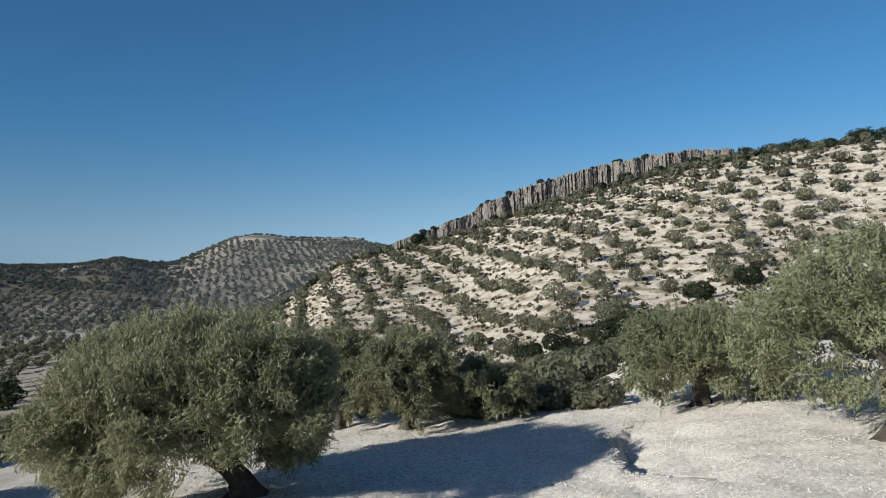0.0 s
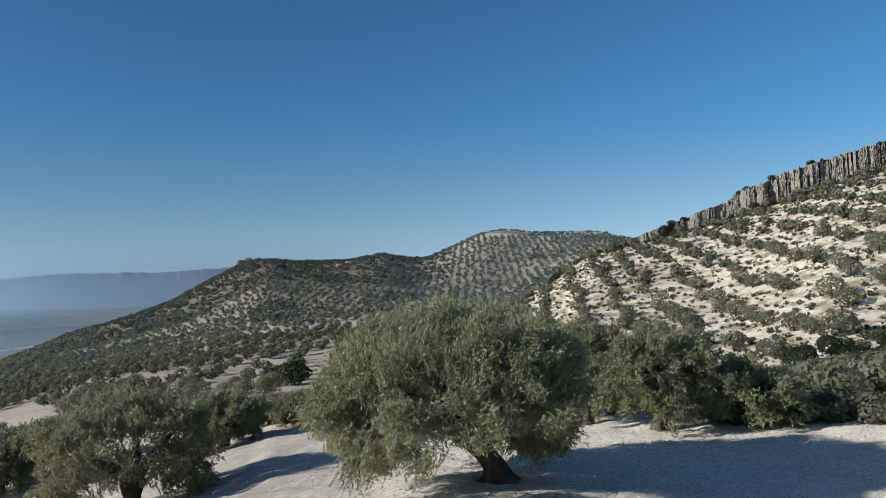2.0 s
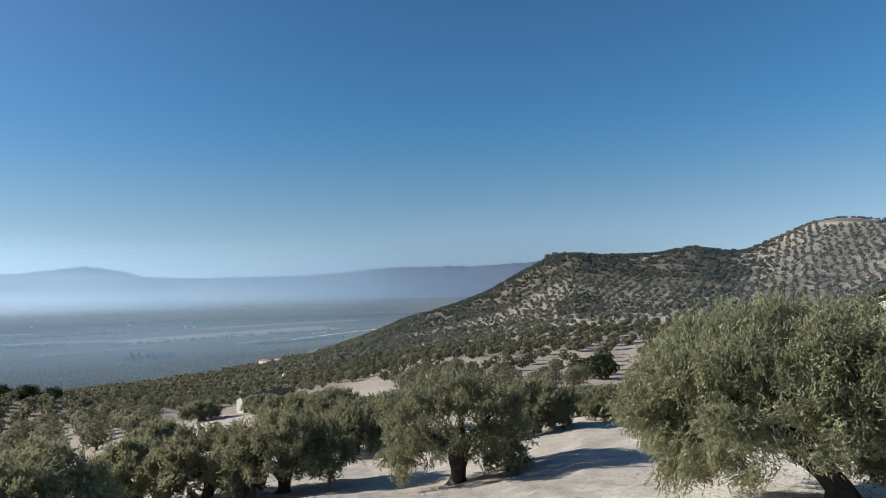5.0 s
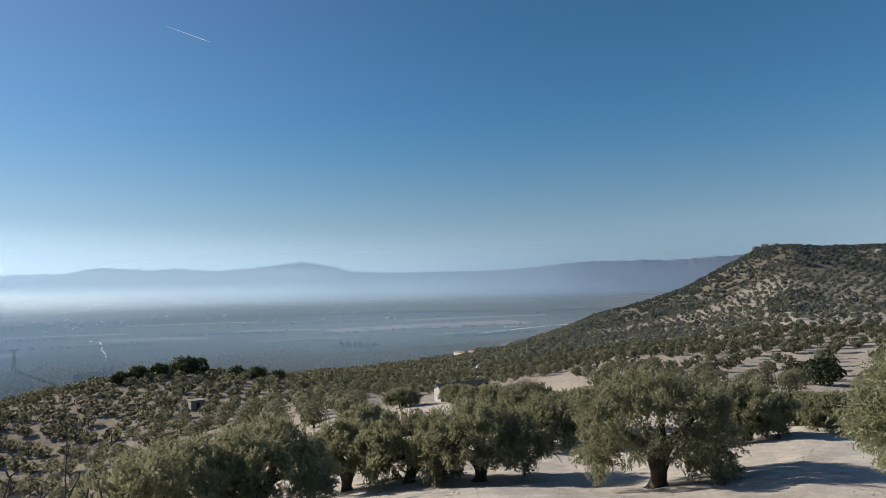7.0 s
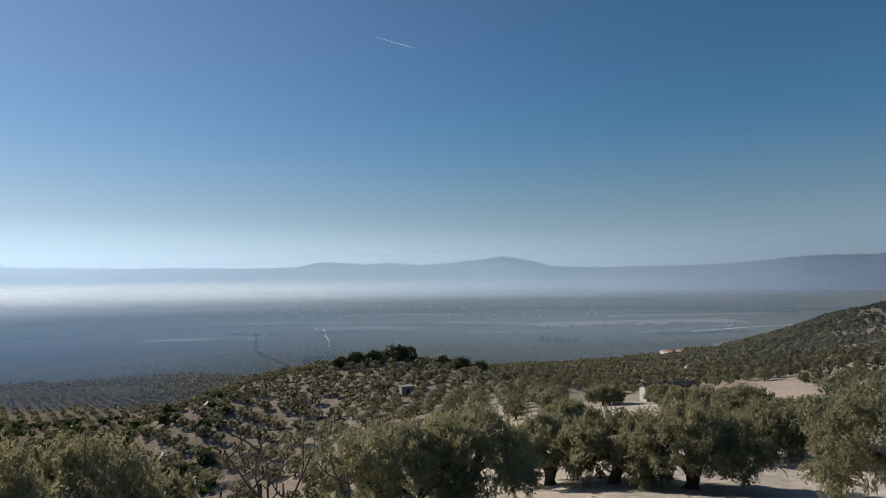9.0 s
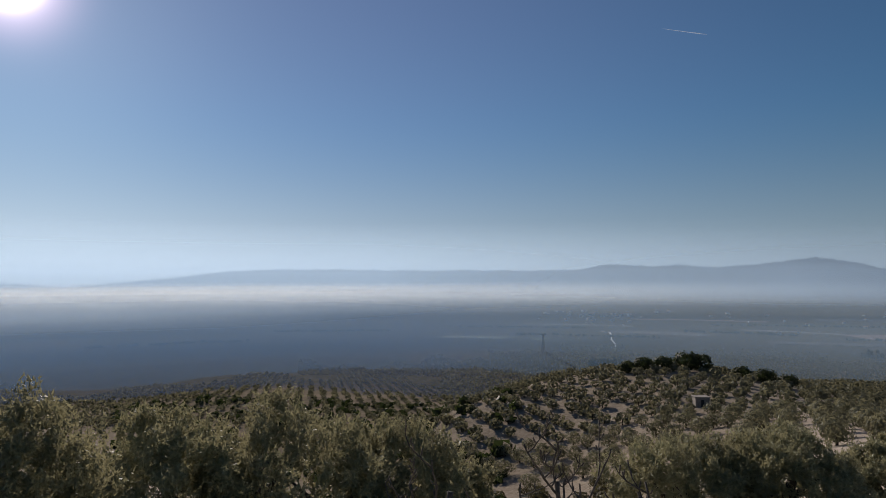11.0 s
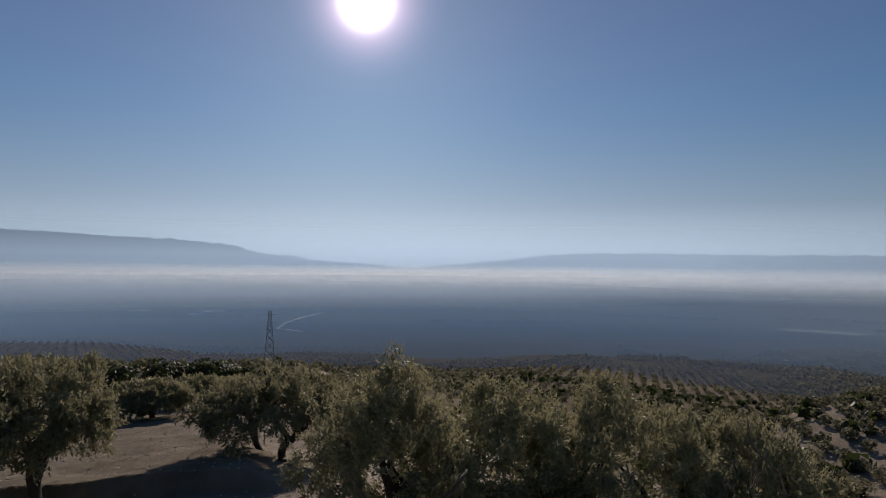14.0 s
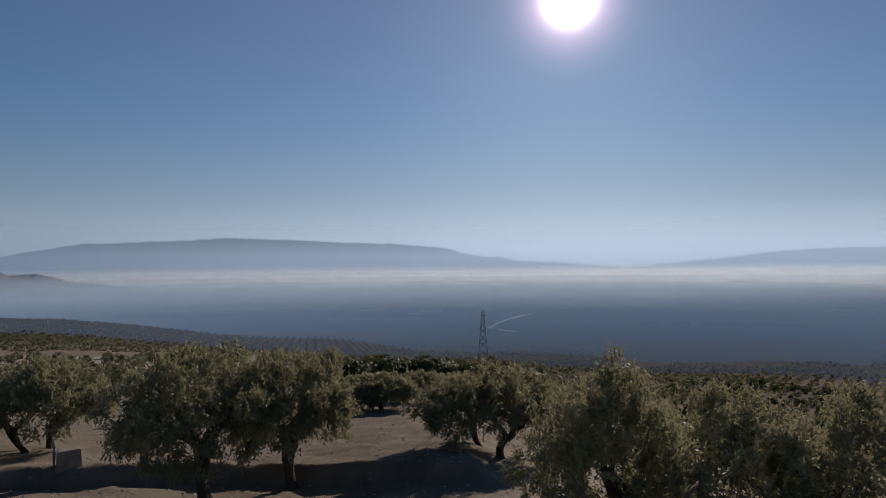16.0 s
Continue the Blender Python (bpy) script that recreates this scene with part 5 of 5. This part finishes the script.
def lattice_pylon(az, d, tall, label):
    """A four-legged lattice power pylon with three cross-arms."""
    root = tagged(new("power_pylon"), label, "pylon")
    wide = lambda t: tall * (0.085 * (1 - t) ** 1.2 + 0.016)
    for sx in (-1, 1):
        for sy in (-1, 1):
            v, f = tube([(sx * wide(t), sy * wide(t), tall * t) for t in (0, 0.25, 0.5, 0.75, 1.0)], [0.16, 0.14, 0.12, 0.10, 0.07], 5)
            child("leg", mesh_of("leg", v, f, STEEL), root)
    levels = [0.0, 0.14, 0.27, 0.39, 0.50, 0.60, 0.69, 0.77, 0.84, 0.90, 0.95, 1.0]
    for t0, t1 in zip(levels, levels[1:]):
        for (ax, ay), (bx, by) in (((-1, -1), (1, -1)), ((1, -1), (1, 1)), ((1, 1), (-1, 1)), ((-1, 1), (-1, -1))):
            a, b, w0, w1 = tall * t0, tall * t1, wide(t0), wide(t1)
            v, f = tube([(ax * w0, ay * w0, a), (bx * w1, by * w1, b)], [0.07, 0.07], 4)
            v2, f2 = tube([(bx * w0, by * w0, a), (ax * w1, ay * w1, b)], [0.07, 0.07], 4)
            child("brace", mesh_of("brace", v + v2, f + [tuple(i + len(v) for i in q) for q in f2], STEEL), root)
    for t in (0.76, 0.85, 0.94):
        v, f = tube([(-tall * 0.10, 0, tall * t + 0.2), (-wide(t), 0, tall * t), (wide(t), 0, tall * t), (tall * 0.10, 0, tall * t + 0.2)], [0.05, 0.16, 0.16, 0.05], 5)
        child("cross_arm", mesh_of("cross_arm", v, f, STEEL), root)
    return set_on_ground(root, az, d, az, 1.0, 0.3)


x, y = polar(145.2, 300)
lattice_pylon(145.2, 300, EYE + 300 * math.tan(radians(-3.75)) - ground_at(x, y), "tall steel lattice power pylon on the slope")
x, y = polar(95.4, 820)
lattice_pylon(95.4, 820, EYE + 820 * math.tan(radians(-4.4)) - ground_at(x, y), "distant steel lattice power pylon in haze")

# poplars by the farms on the plain
POPLAR = [small_olive_mesh(610 + k, 5.0, 16.0, 160, 1.9, OAK_LEAF, False) for k in range(3)]
rng = random.Random(33)
ROWS_OF_POPLARS = [(71.9, 68.2, 1080, 20), (91.6, 89.0, 830, 12)]
for a0, a1, d, count in ROWS_OF_POPLARS:
    for k in range(count):
        t = new("poplar")
        child("trunk", STEM, t)
        child("crown", POPLAR[k % 3], t)
        set_on_ground(t, a0 + (a1 - a0) * (k + rng.uniform(-0.3, 0.3)) / count, d + rng.uniform(-8, 8), rng.uniform(0, 360), rng.uniform(0.5, 1.05), 0.3)
        tagged(t, "slim dark evergreen poplar in a farm row", "tree", "farm windbreaks in the valley")


def draped(name, label, category, path, width, mat, lift=0.5):
    """A strip that lies on the land along a path of (bearing, distance)."""
    pts = []
    for (a0, d0), (a1, d1) in zip(path, path[1:]):
        for k in range(8):
            t = k / 8
            pts.append(Vector((*polar(a0 + (a1 - a0) * t, d0 + (d1 - d0) * t), 0)))
    pts.append(Vector((*polar(*path[-1]), 0)))
    v, f = [], []
    for i, p in enumerate(pts):
        way = (pts[min(i + 1, len(pts) - 1)] - pts[max(i - 1, 0)]).normalized()
        side = Vector((-way.y, way.x, 0)) * width / 2
        for q in (p - side, p + side):
            z = ground_at(q.x, q.y)
            v += [(q.x, q.y, z - 1.0), (q.x, q.y, z + lift)]
    for i in range(len(pts) - 1):
        a = 4 * i
        f += [(a + 1, a + 5, a + 7, a + 3), (a, a + 4, a + 5, a + 1), (a + 3, a + 7, a + 6, a + 2)]
    return tagged(new(name, mesh_of(name, v, f, mat)), label, category, kind="structure")


draped("road", "pale winding farm road across the valley floor", "road", [(140.8, 1560), (142.6, 1420), (143.9, 1290), (144.6, 1180), (143.4, 1140), (142.4, 1120)], 6, PALE_ROAD)
draped("road", "pale straight road across the valley fields", "road", [(47.0, 1900), (52.5, 1560), (60.0, 1330)], 9, PALE_ROAD)
draped("road", "pale winding track near the valley village", "road", [(89.5, 1080), (89.45, 1150), (89.55, 1220), (89.8, 1300), (89.75, 1380), (89.9, 1460), (90.6, 1520)], 3, PALE_ROAD)
draped("field", "pale stubble field below the olive slopes", "field", [(105.1, 820), (102.3, 880)], 52, STUBBLE)
RED_EARTH = stone_material("ploughed_red_earth", (0.12, 0.075, 0.055), (0.21, 0.14, 0.105), 0.05, 0.3, 0.1)
WINTER_CROP = stone_material("young_winter_corn", (0.05, 0.075, 0.03), (0.09, 0.12, 0.05), 0.05, 0.2, 0.1)
DARK_TILTH = stone_material("dark_tilled_earth", (0.035, 0.03, 0.025), (0.07, 0.058, 0.046), 0.05, 0.3, 0.1)
draped("field", "red-brown ploughed field on the valley floor", "field", [(72.0, 1480), (56.0, 1680)], 150, RED_EARTH)
# bearing and distance of both ends, width, soil
for a0, d0, a1, d1, wide, mat, word in (
        (66, 1820, 54, 1980, 50, STUBBLE, "pale stubble"), (80, 1620, 73, 1560, 40, STUBBLE, "pale stubble"), (64, 1330, 57, 1420, 50, WINTER_CROP, "green winter corn"),
        (78, 1300, 70, 1330, 60, DARK_TILTH, "dark tilled"), (90, 1500, 82, 1440, 70, DARK_TILTH, "dark tilled"), (97, 1750, 88, 1680, 30, STUBBLE, "pale stubble"),
        (104, 1350, 95, 1290, 50, WINTER_CROP, "green winter corn"), (58, 2250, 47, 2450, 120, DARK_TILTH, "dark tilled"), (75, 2100, 62, 2200, 90, DARK_TILTH, "dark tilled"),
        (88, 2000, 78, 1950, 40, RED_EARTH, "red ploughed")):
    draped("field", word + " field strip on the valley floor", "field", [(a0, d0), ((a0 + a1) / 2, (d0 + d1) / 2 + 10), (a1, d1)], wide, mat, 0.3)
draped("field", "bare reddish earth clearing on the far hill", "field", [(39.9, 452), (37.4, 440)], 24, RED_EARTH, 0.15)


def hedge(a0, d0, a1, d1, seed):
    """A ragged line of field trees and bushes far out on the plain."""
    r = np.random.RandomState(seed)
    t = r.uniform(0, 1, 90)
    a, d = np.radians(a0 + (a1 - a0) * t), d0 + (d1 - d0) * t + r.normal(0, 4, 90)
    plant_stuff("hedge", "dark ragged hedge between the valley fields", DARK_BUSHES, -d * np.sin(a), d * np.cos(a), seed, "hedge", 0.8, 2.4)


for k, ends in enumerate(((73, 1400, 56, 1590), (68, 1900, 52, 2080), (84, 1530, 76, 1480), (98, 1400, 86, 1350), (104, 1640, 92, 1600), (62, 1260, 55, 1340), (82, 1760, 68, 1820), (118, 1560, 108, 1520), (132, 1300, 120, 1330), (158, 1500, 146, 1450))):
    hedge(*ends, 900 + k)


def pond(az, d, length, wide, turn):
    """An irrigation basin: still water inside a low bank."""
    v, f, rings = [], [], ((1.0, -0.6), (1.0, 1.2), (0.93, 1.2), (0.90, 0.6))
    n = 18
    for k, z in rings:
        for i in range(n):
            a = 2 * math.pi * i / n
            c, q = math.cos(a), math.sin(a)
            e = (abs(c) ** 4 + abs(q) ** 4) ** -0.25
            v.append((c * e * length / 2 * k, q * e * wide / 2 * k, z))
    for j in range(3):
        for i in range(n):
            f.append((j * n + i, j * n + (i + 1) % n, j * n + n + (i + 1) % n, j * n + n + i))
    root = tagged(new("pond"), "irrigation pond glinting in the hazy valley", "pond", "ponds on the plain")
    child("bank", mesh_of("bank", v, f, PALE_ROAD), root)
    child("water", mesh_of("water", [p for p in v[-n:]], [tuple(range(n))], WATER), root, "still bright water")
    return set_on_ground(root, az, d, turn, 1.0, 0.0)


WATER, wnodes, wlinks, wbsdf = material("still_water", 0.04)
wbsdf.inputs["Base Color"].default_value = (0.02, 0.03, 0.04, 1)
wbsdf.inputs["Specular IOR Level"].default_value = 0.5
ripple = noise_node(wnodes, wlinks, 0.8, 3)
relief(wnodes, wlinks, wbsdf, ripple.outputs[0], 0.05, 0.02)
for az, d, length, wide in ((146.2, 1840, 44, 90), (149.6, 1640, 80, 70), (151.0, 1560, 44, 50), (155.0, 1700, 70, 50), (144.6, 2250, 34, 80), (136.4, 2380, 80, 110), (133.6, 2000, 30, 60), (134.6, 1960, 46, 60),
                            (131.8, 2060, 18, 50), (140.0, 2130, 26, 60), (141.6, 2080, 16, 60), (138.8, 2260, 20, 70), (116.4, 2750, 90, 120), (159.2, 1760, 60, 60), (163.0, 1900, 55, 60), (57.0, 1500, 40, 40), (45.8, 1700, 80, 50)):
    pond(az, d, length * 0.7, wide * 0.55, az + 4)


def trough(az, d):
    """A squat tapered concrete block with a stub of pipe."""
    root = tagged(new("concrete_block"), "squat weathered concrete block with a short pipe stub", "concrete block")
    bm = box(-0.45, 0.45, -0.35, 0.35, -0.1, 0.68)
    for v in bm.verts:
        if v.co.z > 0.3:
            v.co.x *= 0.9
            v.co.y *= 0.85
            v.co.z += 0.06 * v.co.x
    bmesh.ops.bevel(bm, geom=bm.edges[:], offset=0.03, segments=2, affect="EDGES")
    part("body", bm, RUBBLE, root)
    v, f = tube([(-0.5, 0.1, 0), (-0.5, 0.1, 0.5), (-0.47, 0.1, 0.85)], [0.06, 0.055, 0.05], 8)
    child("pipe", mesh_of("pipe", v, f, STEEL, True), root)
    return set_on_ground(root, az, d, az, 0.7, 0.0)


trough(177.4, 21.2)

# an aircraft's short trail, high up
VAPOUR = haze_material("ice_vapour", (0.95, 0.95, 0.96), -1e4, 10, 1e4, 2e4, (0.2, 0.2), 0, 0.5, (-200.0, -190.0))
trail = []
for az, el, w in ((85.2, 20.0, 1.0), (84.2, 19.75, 2.0), (82.4, 19.3, 3.0), (81.8, 19.15, 1.0)):
    x, y = polar(az, 4600 * math.cos(radians(el)))
    trail.append(((x, y, EYE + 4600 * math.sin(radians(el))), w))
v, f = tube([p for p, w in trail], [w for p, w in trail], 6)
trail_mesh = mesh_of("vapour_trail", v, f, VAPOUR, True)
trail_mesh.attributes.new("thickness", "FLOAT", "POINT").data.foreach_set("value", np.ones(len(trail_mesh.vertices), dtype=np.float32))
tagged(new("vapour_trail", trail_mesh), "thin white aircraft vapour trail in the blue sky", "vapour trail")
